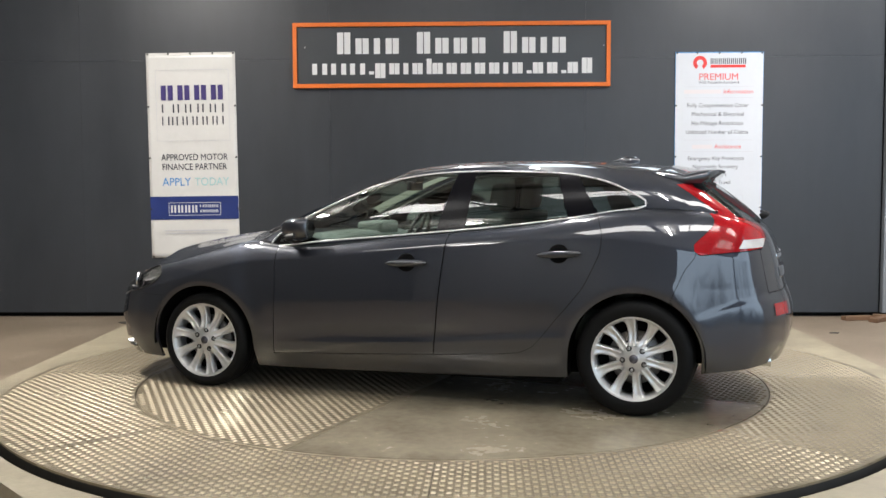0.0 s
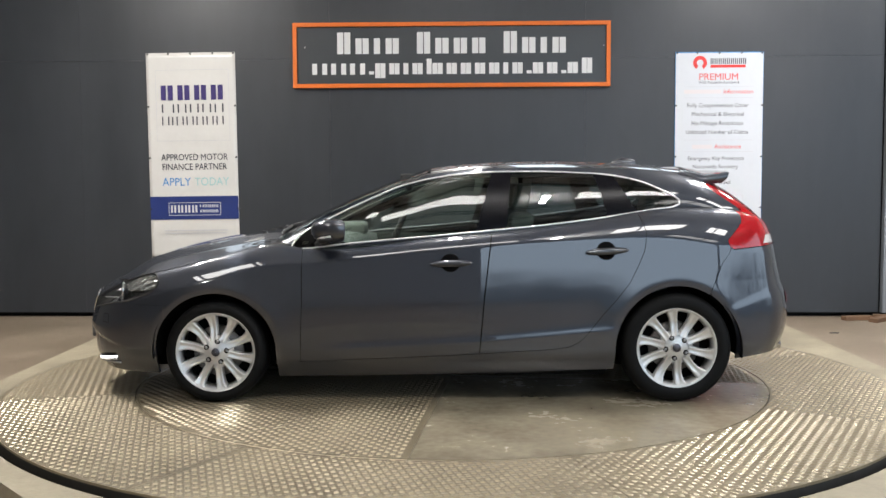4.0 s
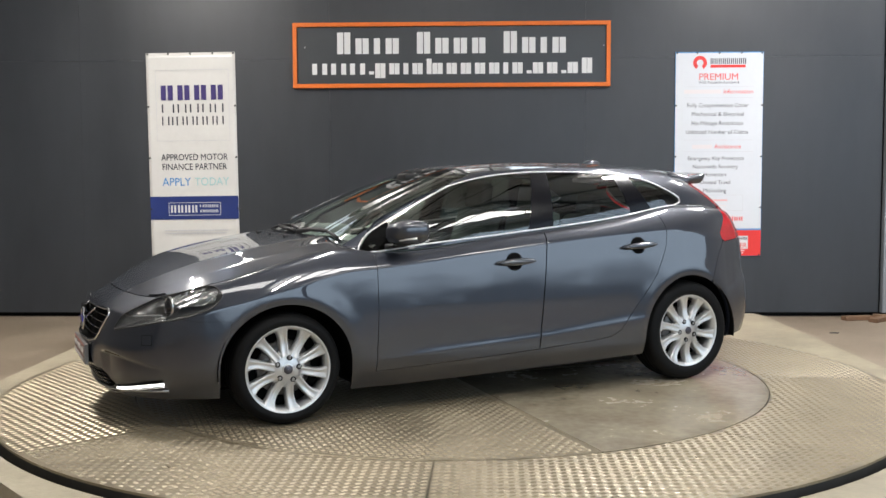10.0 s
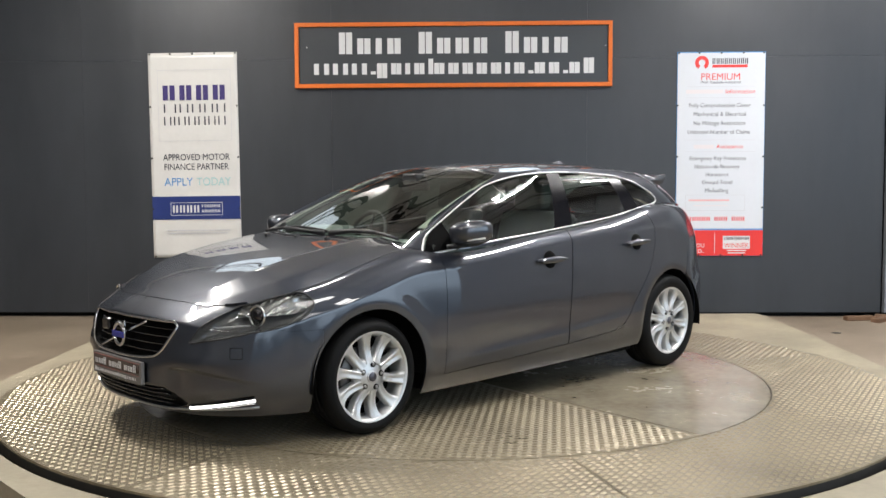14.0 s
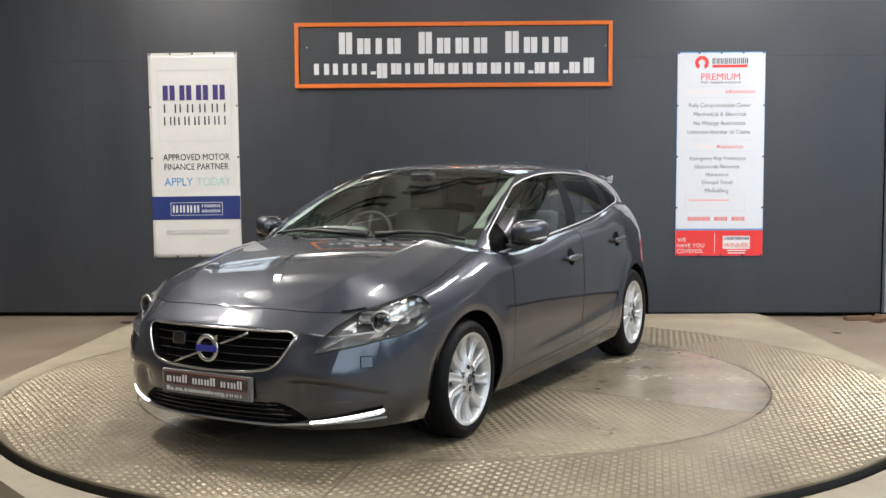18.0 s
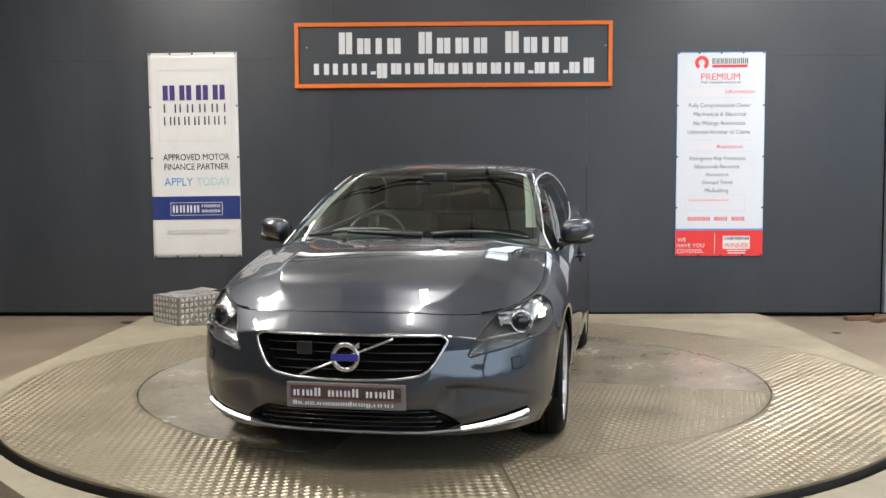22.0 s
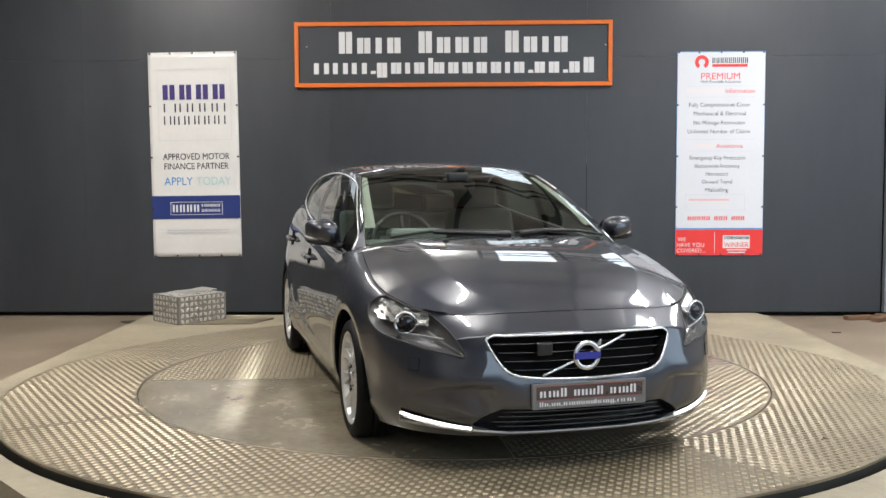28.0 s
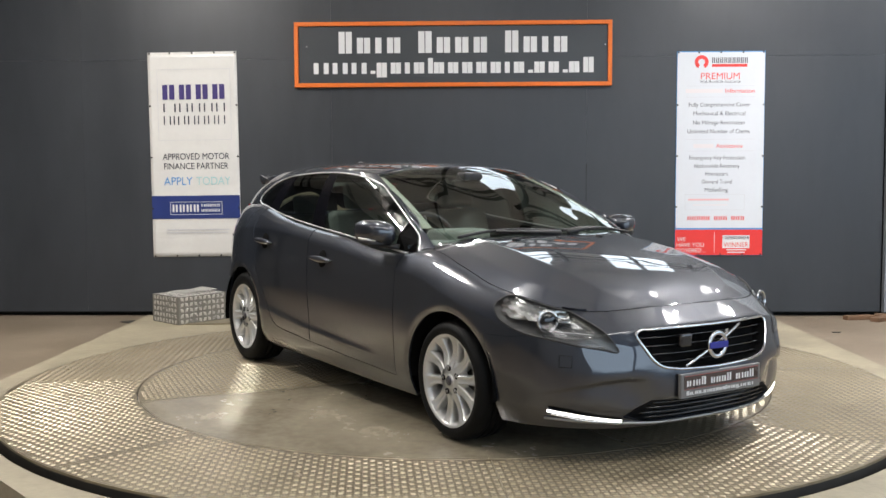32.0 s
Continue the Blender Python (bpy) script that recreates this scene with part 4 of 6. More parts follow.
def car_rows():
    """The car and the turntable turn together about the table's middle."""
    rows, rows_t = [], []
    for k in range(33):
        t = float(k)
        a = -198.351 + 4.4405 * t - 0.1974 * (t - 16) ** 2 / 100
        c, s = math.cos(radians(a)), math.sin(radians(a))
        ox, oy = 0.030, -0.060
        rows.append((t, pose(c * ox - s * oy, s * ox + c * oy, 0, 0, 0, a)))
        rows_t.append((t, pose(0, 0, 0, 0, 0, a)))
    return rows, rows_t


car = empty("car", "slate grey metallic five-door hatchback with silver alloy wheels", "car")
SH, RP, RF, RN, DOORS = car_body(car)
CP, CF, CTAG, WIN = car_top(car)


# ---- car details ----
def on_ring(x, z, off=0.0):
    p = ring_point(sig_of_x([x]), np.array([z]), -off)[0]
    return Vector(p)


def on_front(y, z, off=0.0):
    p = ring_point(sig_of_y_front([abs(y)]), np.array([z]), -off)[0]
    return Vector((p[0], math.copysign(p[1], y) if y else 0, p[2]))


def on_cabin(x, z, off=0.0):
    """Point of the cabin side at (x, z), raised by off."""
    us = np.linspace(CD[2], CD[10], 60)
    U, V = np.meshgrid(us, np.linspace(0, 1, 20))
    q = cabin_point(U.ravel(), V.ravel())
    i = np.argmin((q[:, 0] - x) ** 2 + (q[:, 2] - z) ** 2)
    uv = np.array([U.ravel()[i], V.ravel()[i]])
    for _ in range(6):
        p0 = cabin_point(uv[:1], uv[1:])[0]
        pu = cabin_point(uv[:1] + 1e-3, uv[1:])[0]
        pv = cabin_point(uv[:1], uv[1:] + 1e-3)[0]
        J = np.array([[pu[0] - p0[0], pv[0] - p0[0]], [pu[2] - p0[2], pv[2] - p0[2]]]) / 1e-3
        uv = uv + np.linalg.solve(J, np.array([x, z]) - p0[[0, 2]])
        uv[0] = max(uv[0], CD[2] + 0.016)
    p0 = cabin_point(uv[:1], uv[1:])[0]
    n = np.cross(pu - p0, pv - p0)
    n /= np.linalg.norm(n)
    if n[1] < 0:
        n = -n
    return Vector(p0 + n * off)


def both(make):
    """Runs make(side) for the left (+1) and the right (-1)."""
    for s in (1, -1):
        make(s)


def flip_y(bm):
    for v in bm.verts:
        v.co.y *= -1
    bmesh.ops.reverse_faces(bm, faces=bm.faces[:])


def sided(name, bm, material, parent, s, label="", smooth=True):
    if s < 0:
        flip_y(bm)
    return part(name, bm, material, parent, label, smooth)


def strip(bm, pts, w, h, closed=False):
    """A rounded flat moulding along points, w across and h proud; each point is (position, outward normal)."""
    n = len(pts)
    rings = []
    for i, (p, nn) in enumerate(pts):
        a = pts[i - 1][0] if (i or closed) else p
        b = pts[(i + 1) % n][0] if (i < n - 1 or closed) else p
        d = (b - a).normalized()
        s = d.cross(nn).normalized()
        rings.append([bm.verts.new(p + s * (w / 2) * u + nn * h * v) for u, v in ((-1, -0.6), (-1, 0.4), (-0.6, 1), (0.6, 1), (1, 0.4), (1, -0.6))])
    m = 6
    for i in range(n if closed else n - 1):
        A, B = rings[i], rings[(i + 1) % n]
        for k in range(m):
            bm.faces.new((A[k], A[(k + 1) % m], B[(k + 1) % m], B[k]))
    if not closed:
        bm.faces.new(rings[0][::-1])
        bm.faces.new(rings[-1])
    bmesh.ops.recalc_face_normals(bm, faces=bm.faces[:])


def cabin_normal(x, z):
    a, b, c = on_cabin(x, z), on_cabin(x + 0.01, z), on_cabin(x, z + 0.01)
    n = (b - a).cross(c - a).normalized()
    return n if n.y > 0 else -n


def front_pts(pts, off=0.0):
    out = []
    for y, z in pts:
        p = on_front(y, z, off)
        a, b = on_front(y + 0.01 if y >= 0 else y - 0.01, z), on_front(y, z + 0.01)
        n = (a - p).cross(b - p).normalized()
        if n.x < 0:
            n = -n
        out.append((p, n))
    return out


def make_wheel(R):
    bm = bmesh.new()
    lathe(bm, [(0.226, -0.19), (0.222, -0.12), (0.205, -0.06), (0.207, -0.02), (0.216, 0.004), (0.228, 0.012), (0.234, 0.010), (0.236, 0.000), (0.234, -0.02)], 72)
    bmesh.ops.recalc_face_normals(bm, faces=bm.faces[:])
    wheel = part("wheel", bm, M_ALLOY, car, "silver ten-spoke alloy wheel with black tyre", True)
    bm = bmesh.new()
    lathe(bm, [(0.226, 0.010), (0.240, 0.016), (0.256, 0.020), (R - 0.034, 0.018), (R - 0.018, 0.009), (R - 0.008, -0.006), (R - 0.003, -0.022), (R, -0.05), (R, -0.062), (R - 0.006, -0.064), (R - 0.006, -0.070), (R, -0.072),
               (R, -0.10), (R - 0.006, -0.102), (R - 0.006, -0.108), (R, -0.11), (R, -0.14), (R - 0.006, -0.142), (R - 0.006, -0.148), (R, -0.15), (R - 0.005, -0.185), (R - 0.027, -0.21), (0.226, -0.20)], 72)
    bmesh.ops.recalc_face_normals(bm, faces=bm.faces[:])
    part("tyre", bm, M_TYRE, wheel, "black low-profile rubber tyre", True)
    # ten broad spokes with a hollow face that flare into the rim
    for k in range(10):
        bm = bmesh.new()
        rows = []
        for i in range(13):
            f = i / 12
            r = 0.070 + f * 0.154
            w = 0.0195 + 0.009 * f ** 2 + 0.022 * f ** 9 + 0.004 * (1 - f) ** 3
            y = 0.003 - 0.020 * math.sin(math.pi * min(1, f * 0.95 + 0.03)) + 0.005 * f
            a = math.radians(36 * k + 9) + 0.05 * math.sin(math.pi * f)
            cx, cz, tx, tz = math.cos(a), math.sin(a), -math.sin(a), math.cos(a)
            g = math.sin(math.pi * f) ** 0.5
            prof = [(-1.02, -0.045), (-1.0, -0.008), (-0.82, 0.001), (-0.55, 0.001), (-0.25, -0.006 * g), (0.25, -0.006 * g), (0.55, 0.001), (0.82, 0.001), (1.0, -0.008), (1.02, -0.045)]
            rows.append([bm.verts.new((r * cx + u * w * tx, y + v, r * cz + u * w * tz)) for u, v in prof])
        for A, B in zip(rows, rows[1:]):
            for j in range(9):
                bm.faces.new((A[j], A[j + 1], B[j + 1], B[j]))
        bmesh.ops.recalc_face_normals(bm, faces=bm.faces[:])
        bm.normal_update()
        part("spoke", bm, M_ALLOY, wheel, "", True)
    bm = bmesh.new()
    lathe(bm, [(0.098, -0.045), (0.096, -0.016), (0.084, -0.007), (0.045, -0.003), (0.038, 0.0), (0.0005, 0.0)], 40)
    bmesh.ops.recalc_face_normals(bm, faces=bm.faces[:])
    part("hub", bm, M_ALLOY, wheel, "", True)
    bm = bmesh.new()
    lathe(bm, [(0.031, -0.002), (0.031, 0.004), (0.028, 0.006), (0.020, 0.005), (0.018, 0.007), (0.0005, 0.007)], 32)
    bmesh.ops.recalc_face_normals(bm, faces=bm.faces[:])
    part("centre_cap", bm, M_ALLOY, wheel, "silver round centre cap", True)
    bm = bmesh.new()
    lathe(bm, [(0.024, 0.0065), (0.024, 0.0085), (0.0005, 0.0088)], 28)
    bmesh.ops.recalc_face_normals(bm, faces=bm.faces[:])
    part("cap_badge", bm, M_CAP, wheel, "dark grey disc on the cap", True)
    for k in range(5):
        a = radians(72 * k + 27)
        # black ring on the hub that paints the shade in the bolt hole
        bm = bmesh.new()
        lathe(bm, [(0.0150, -0.004), (0.0150, 0.0005), (0.0095, 0.0005), (0.0095, -0.002)], 16)
        for v in bm.verts:
            v.co += Vector((0.062 * math.cos(a), 0.0005, 0.062 * math.sin(a)))
        bmesh.ops.recalc_face_normals(bm, faces=bm.faces[:])
        nut = part("wheel_nut", bm, M_ALLOYD, wheel, "", False)
        bm = bmesh.new()
        lathe(bm, [(0.0085, -0.004), (0.0085, 0.003), (0.006, 0.005), (0.0005, 0.005)], 6)
        for v in bm.verts:
            v.co += Vector((0.062 * math.cos(a), 0.0005, 0.062 * math.sin(a)))
        bmesh.ops.recalc_face_normals(bm, faces=bm.faces[:])
        part("nut_head", bm, M_STEEL, nut, "dull steel nut head")
    bm = bmesh.new()
    lathe(bm, [(0.07, -0.07), (0.145, -0.07), (0.147, -0.075), (0.147, -0.09), (0.06, -0.09)], 48)
    part("brake_disc", bm, M_DISCB, wheel, "dull steel brake disc", True)
    # flat black disc that paints the shade inside the wheel
    bm = bmesh.new()
    lathe(bm, [(0.001, -0.10), (0.205, -0.10)], 40)
    part("brake_shade", bm, M_ALLOYD, wheel, "flat black disc that paints the shade behind the brake")
    return wheel


def wheels():
    # the nose stands a little lower than the tail
    for sx, y, r, turns in ((1, 0.862, FRONT_R, (0, 20)), (-1, 0.856, REAR_R, (35, 50))):
        w = make_wheel(r)
        w.matrix_basis = pose(sx * HUB_X, y, r - 0.002, 0, turns[0], 0)
        copy_thing(w, pose(sx * HUB_X, -y, r - 0.002, 0, turns[1], 180))
    for sx in (1, -1):
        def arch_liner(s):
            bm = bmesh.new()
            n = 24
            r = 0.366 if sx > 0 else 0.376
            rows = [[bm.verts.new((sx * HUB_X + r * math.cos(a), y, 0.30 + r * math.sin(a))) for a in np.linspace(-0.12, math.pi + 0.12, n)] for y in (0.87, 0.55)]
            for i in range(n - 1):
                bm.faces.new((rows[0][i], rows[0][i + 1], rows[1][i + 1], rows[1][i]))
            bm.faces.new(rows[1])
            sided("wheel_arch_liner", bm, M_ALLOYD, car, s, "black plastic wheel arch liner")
        both(arch_liner)


def underbody():
    bm = bmesh.new()
    box(bm, -1.62, 1.95, -0.60, 0.60, 0.17, 0.30, 0.03)
    box(bm, -2.0, -1.60, -0.55, 0.55, 0.285, 0.36, 0.03)
    part("underbody", bm, M_ALLOYD, car, "black underbody tray")
    bm = bmesh.new()
    box(bm, -0.93, 0.93, -0.83, 0.83, 0.155, 0.30, 0.02)
    part("floor_pan", bm, M_ALLOYD, car, "black floor pan")


def window_trim():
    def one(s):
        pts = [(on_cabin(x, z, 0.001), cabin_normal(x, z)) for x, z in rounded(WINDOWS, 110)]
        bm = bmesh.new()
        strip(bm, pts, 0.0095, 0.004, closed=True)
        sided("window_trim", bm, M_SATIN, car, s, "bright chrome strip round the side windows")
    both(one)


def handles():
    for (x0, x1, z0, z1) in ((0.085, -0.155, 0.805, 0.812), (-0.80, -1.04, 0.868, 0.882)):
        def one(s):
            door = DOORS["front_door" if x0 > 0 else "rear_door", "left" if s > 0 else "right"]
            bm = bmesh.new()
            m = 12
            rows = []
            for i in range(m + 1):
                f = i / m
                p = on_ring(x0 + (x1 - x0) * f, z0 + (z1 - z0) * f, 0)
                e = math.sin(math.pi * min(max(f, 0.0), 1)) ** 0.35 if 0 < f < 1 else 0.25
                rows.append([bm.verts.new((p.x, p.y + 0.020 + 0.020 * c, p.z - 0.002 + 0.021 * e * sn)) for c, sn in
                             [(math.cos(a), math.sin(a)) for a in np.linspace(0, 2 * math.pi, 12, endpoint=False)]])
            for A, B in zip(rows, rows[1:]):
                for k in range(12):
                    bm.faces.new((A[k], A[(k + 1) % 12], B[(k + 1) % 12], B[k]))
            bm.faces.new(rows[0][::-1])
            bm.faces.new(rows[-1])
            bmesh.ops.recalc_face_normals(bm, faces=bm.faces[:])
            h = sided("door_handle", bm, M_PAINT, door, s, "body-coloured pull handle")
            # flat black disc laid on the door, painting the shade of a finger recess
            bm = bmesh.new()
            cx, cz = (x0 + x1) / 2 + 0.005, (z0 + z1) / 2
            c0 = on_ring(cx, cz)
            rows = []
            for r, dpt in ((1.0, 0.0015), (0.96, 0.0025), (0.55, 0.0022), (0.05, 0.002)):
                rows.append([bm.verts.new(on_ring(cx + 0.055 * r * math.cos(a), cz + 0.052 * r * math.sin(a), dpt + 0.002)) for a in np.linspace(0, 2 * math.pi, 28, endpoint=False)])
            for A, B in zip(rows, rows[1:]):
                for k in range(28):
                    bm.faces.new((A[k], A[(k + 1) % 28], B[(k + 1) % 28], B[k]))
            bmesh.ops.recalc_face_normals(bm, faces=bm.faces[:])
            sided("recess_shade", bm, M_ALLOYD, door, s, "flat black disc that paints the shade of the finger recess")
        both(one)


def mirrors():
    def one(s):
        door = DOORS["front_door", "left" if s > 0 else "right"]
        bm = bmesh.new()
        bmesh.ops.create_uvsphere(bm, u_segments=28, v_segments=18, radius=1)
        for v in bm.verts:
            x, y, z = v.co
            # blunt towards the rear, round towards the front
            xx = 0.118 * (x if x > 0 else max(x, -0.55) * 0.9)
            zz = 0.072 * math.copysign(abs(z) ** 0.7, z) * (1 - 0.10 * (y + 1) / 2) - 0.002
            yy = 0.092 * math.copysign(abs(y) ** 0.75, y)
            v.co = Vector((xx + 0.64 - 0.03 * yy / 0.092, yy + 0.897, zz + 0.995 + 0.012 * y))
        m = sided("door_mirror", bm, M_PAINT, door, s, "body-coloured door mirror shell")
        bm = bmesh.new()
        tube(bm, [(0.735, 0.795, 0.915), (0.70, 0.83, 0.918), (0.66, 0.87, 0.93)], [0.028, 0.026, 0.035], 10, flat=0.55)
        sided("mirror_foot", bm, M_PLASTIC, m, s, "black mirror foot")
        bm = bmesh.new()
        tube(bm, [(0.665, 0.80, 0.938), (0.70, 0.86, 0.936), (0.705, 0.92, 0.936), (0.675, 0.972, 0.944), (0.63, 0.986, 0.953)], [0.010, 0.017, 0.019, 0.017, 0.010], 8)
        sided("mirror_underside", bm, M_PLASTIC, m, s, "black lower mirror edge")
        bm = bmesh.new()
        tube(bm, [(0.724, 0.885, 0.952), (0.714, 0.935, 0.955), (0.676, 0.976, 0.960), (0.637, 0.990, 0.966)], 0.006, 8)
        sided("indicator", bm, M_CLEARLENS, m, s, "clear side indicator strip")
        bm = bmesh.new()
        vs = [bm.verts.new((0.578, 0.897 + 0.078 * math.cos(a), 0.993 + 0.055 * math.sin(a))) for a in np.linspace(0, 2 * math.pi, 24, endpoint=False)]
        bm.faces.new(vs)
        sided("mirror_pane", bm, M_MIRROR, m, s, "mirror glass", smooth=False)
        bm = bmesh.new()
        # black triangle at the foot of the window
        pts = [on_cabin(x, z, 0.004) for x, z in ((0.885, 0.889), (0.80, 0.893), (0.69, 0.905), (0.69, 0.98), (0.70, 1.05), (0.75, 1.03), (0.79, 1.008), (0.85, 0.945))]
        vs = [bm.verts.new(p) for p in pts]
        f = bm.faces.new(vs)
        bmesh.ops.solidify(bm, geom=[f], thickness=-0.003)
        sided("sail_panel", bm, M_ALLOYD, door, s, "black corner panel behind the mirror", smooth=False)
    both(one)


def front_face():
    # grille: dark back, slats, bright frame, diagonal bar and round badge
    bm = bmesh.new()
    G = rounded(GRILLE, 90)
    a = [bm.verts.new(on_front(y, z, -0.002)) for y, z in G]
    b = [bm.verts.new(on_front(y * 0.96, 0.525 + (z - 0.525) * 0.94, -0.055)) for y, z in G]
    for i in range(len(G)):
        j = (i + 1) % len(G)
        bm.faces.new((a[i], a[j], b[j], b[i]))
    bm.faces.new(b)
    gr = part("grille", bm, M_ALLOYD, car, "gloss black grille with chrome surround and diagonal bar")
    for z in (0.458, 0.494, 0.530, 0.566):
        d, _ = poly_sdf([(y, z) for y in np.linspace(-0.44, 0.44, 177)], G)
        ys = np.linspace(-0.44, 0.44, 177)[d < -0.006]
        bm = bmesh.new()
        pts = []
        for y in np.linspace(ys[0], ys[-1], 30):
            p, n = front_pts([(y, z)], -0.026)[0]
            pts.append((p, Vector((1, 0, 0.35)).normalized()))
        strip(bm, pts, 0.007, 0.008)
        part("slat", bm, M_GLOSSB, gr, "", True)
    bm = bmesh.new()
    strip(bm, front_pts(G, 0.001), 0.013, 0.007, closed=True)
    part("grille_frame", bm, M_CHROME, gr, "bright chrome grille surround", True)
    bm = bmesh.new()
    strip(bm, [(on_front(y, z, 0.004), Vector((1, 0, 0.2)).normalized()) for y, z in zip(np.linspace(-0.205, 0.205, 24), np.linspace(0.438, 0.594, 24))], 0.012, 0.004)
    part("diagonal_bar", bm, M_CHROME, gr, "thin chrome diagonal bar", True)
    bc = on_front(0, 0.517, 0.014)
    bm = bmesh.new()
    rings = []
    for i in range(48):
        t = 2 * math.pi * i / 48
        rings.append([bm.verts.new(bc + Vector((0.007 * math.sin(u), (0.054 + 0.0115 * math.cos(u)) * math.cos(t), (0.054 + 0.0115 * math.cos(u)) * math.sin(t)))) for u in np.linspace(0, 2 * math.pi, 10, endpoint=False)])
    for i in range(48):
        for k in range(10):
            bm.faces.new((rings[i][k], rings[(i + 1) % 48][k], rings[(i + 1) % 48][(k + 1) % 10], rings[i][(k + 1) % 10]))
    bmesh.ops.recalc_face_normals(bm, faces=bm.faces[:])
    badge = part("badge_ring", bm, M_CHROME, gr, "round chrome badge", True)
    bm = bmesh.new()
    box(bm, bc.x + 0.002, bc.x + 0.011, -0.060, 0.060, bc.z - 0.015, bc.z + 0.015, 0.002)
    part("badge_bar", bm, M_BLUE, gr, "blue bar across the badge")
    bm = bmesh.new()
    prism(bm, [(0.036, bc.z + 0.041), (0.064, bc.z + 0.041), (0.064, bc.z + 0.068), (0.051, bc.z + 0.059), (0.045, bc.z + 0.053)], bc.x - 0.004, bc.x + 0.005, "x")
    part("badge_arrow", bm, M_CHROME, gr, "small chrome corner of the badge")
    bm = bmesh.new()
    box(bm, bc.x - 0.050, bc.x - 0.012, -0.225, -0.150, 0.520, 0.580, 0.010)
    part("sensor_cover", bm, M_GLOSSB, gr, "gloss black sensor block in the grille")
    # lower intake
    bm = bmesh.new()
    I = chain(INTAKE, 10)
    a = [bm.verts.new(on_front(y, z, -0.002)) for y, z in I]
    b = [bm.verts.new(on_front(y * 0.97, z, -0.06)) for y, z in I]
    for i in range(len(I)):
        j = (i + 1) % len(I)
        bm.faces.new((a[i], a[j], b[j], b[i]))
    bm.faces.new(b)
    it = part("lower_intake", bm, M_PLASTIC, car, "black lower air intake with slats")
    for z in (0.212, 0.236, 0.260, 0.282):
        bm = bmesh.new()
        w = 0.42 - abs(z - 0.235) * 1.2
        strip(bm, [(on_front(y, z, -0.012), Vector((1, 0, 0.3)).normalized()) for y in np.linspace(-w, w, 30)], 0.008, 0.007)
        part("slat", bm, M_GLOSSB, it, "", True)
    # pale lower lip
    bm = bmesh.new()
    zz = lambda y: 0.184 + max(0, abs(y) - 0.34) * 0.07
    strip(bm, front_pts([(y, zz(y)) for y in np.linspace(-0.775, 0.775, 80)], 0.005), 0.011, 0.006)
    part("lip_strip", bm, M_STEEL, car, "satin silver strip along the bumper lip", True)
    # running lights
    def drl(s):
        bm = bmesh.new()
        pts = [(0.505 + (0.765 - 0.505) * f, 0.204 + 0.046 * f ** 1.25) for f in np.linspace(0, 1, 22)]
        strip(bm, front_pts(pts, 0.004), 0.0120, 0.006)
        d = sided("running_light", bm, M_DRL, car, s, "lit white running light strip")
        bm = bmesh.new()
        strip(bm, front_pts([(y, z - 0.015) for y, z in pts], 0.005), 0.007, 0.006)
        sided("light_trim", bm, M_CHROME, d, s, "thin chrome trim under the light")
        bm = bmesh.new()
        box(bm, -0.004, 0.0022, -0.027, 0.027, -0.024, 0.024, 0.0012)
        p, n = front_pts([(0.715, 0.475)], 0.0)[0]
        q = n.to_track_quat("X", "Z")
        for v in bm.verts:
            v.co = q @ v.co + p
        cover = sided("washer_cover", bm, M_PAINT, car, s, "small flush washer cover in the bumper", smooth=False)
        bm = bmesh.new()
        box(bm, -0.004, 0.0010, -0.0295, 0.0295, -0.0265, 0.0265, 0.0005)
        for v in bm.verts:
            v.co = q @ v.co + p
        sided("cover_seam", bm, M_ALLOYD, cover, s, "dark seam round the cover", smooth=False)
    both(drl)
    # show plate: grey frame, brown field, word blocks as plain bars
    y0, y1, z0, z1 = -0.258, 0.268, 0.298, 0.408
    x = 2.262
    bm = bmesh.new()
    box(bm, x - 0.02, x, y0, y1, z0, z1, 0.004)
    pl = part("show_plate", bm, M_PLATEG, car, "brown and grey dealer plate with pale bars")
    bm = bmesh.new()
    box(bm, x, x + 0.002, y0 + 0.018, y1 - 0.018, z0 + 0.042, z1 - 0.012)
    part("plate_field", bm, M_PLATE, pl, "brown field of the plate")
    for zb in (z0 + 0.040, z1 - 0.012):
        boxpart("plate_line", (x, x + 0.003, y0 + 0.018, y1 - 0.018, zb, zb + 0.0018), M_PLATELINE, pl, "thin red line")
    bar_word(pl, "Bara Baaa Bara", x + 0.003, 0.218, -0.222, z0 + 0.053, 0.036)
    bar_word(pl, "www.paralaaaaara.aa.ab", x + 0.003, 0.215, -0.225, z0 + 0.014, 0.019)


def strokes(word, weight=0.2):
    """Plain upright bars that stand in for a word: (left, right, bottom, top) in letter units, and the width."""
    out, x = [], 0.0
    for c in word:
        if c == " ":
            x += 0.55
            continue
        w = {"w": 1.05, "W": 1.05, "m": 1.05, "M": 1.0, "l": 0.32, "i": 0.32, ".": 0.34, "I": 0.34, "r": 0.5, "t": 0.5}.get(c, 0.78)
        lo = -0.24 if c in "pgqyj" else 0.0
        hi = 1.0 if (c.isupper() or c in "bdfhklt") else 0.72
        if c == ".":
            hi = 0.2
        b = max(w - 0.22, 0.16)
        if b > 0.3:
            out += [(x, x + weight, lo, hi), (x + b - weight, x + b, lo, hi)]
        else:
            out.append((x, x + weight, lo, hi))
        x += w
    return out, x - 0.28


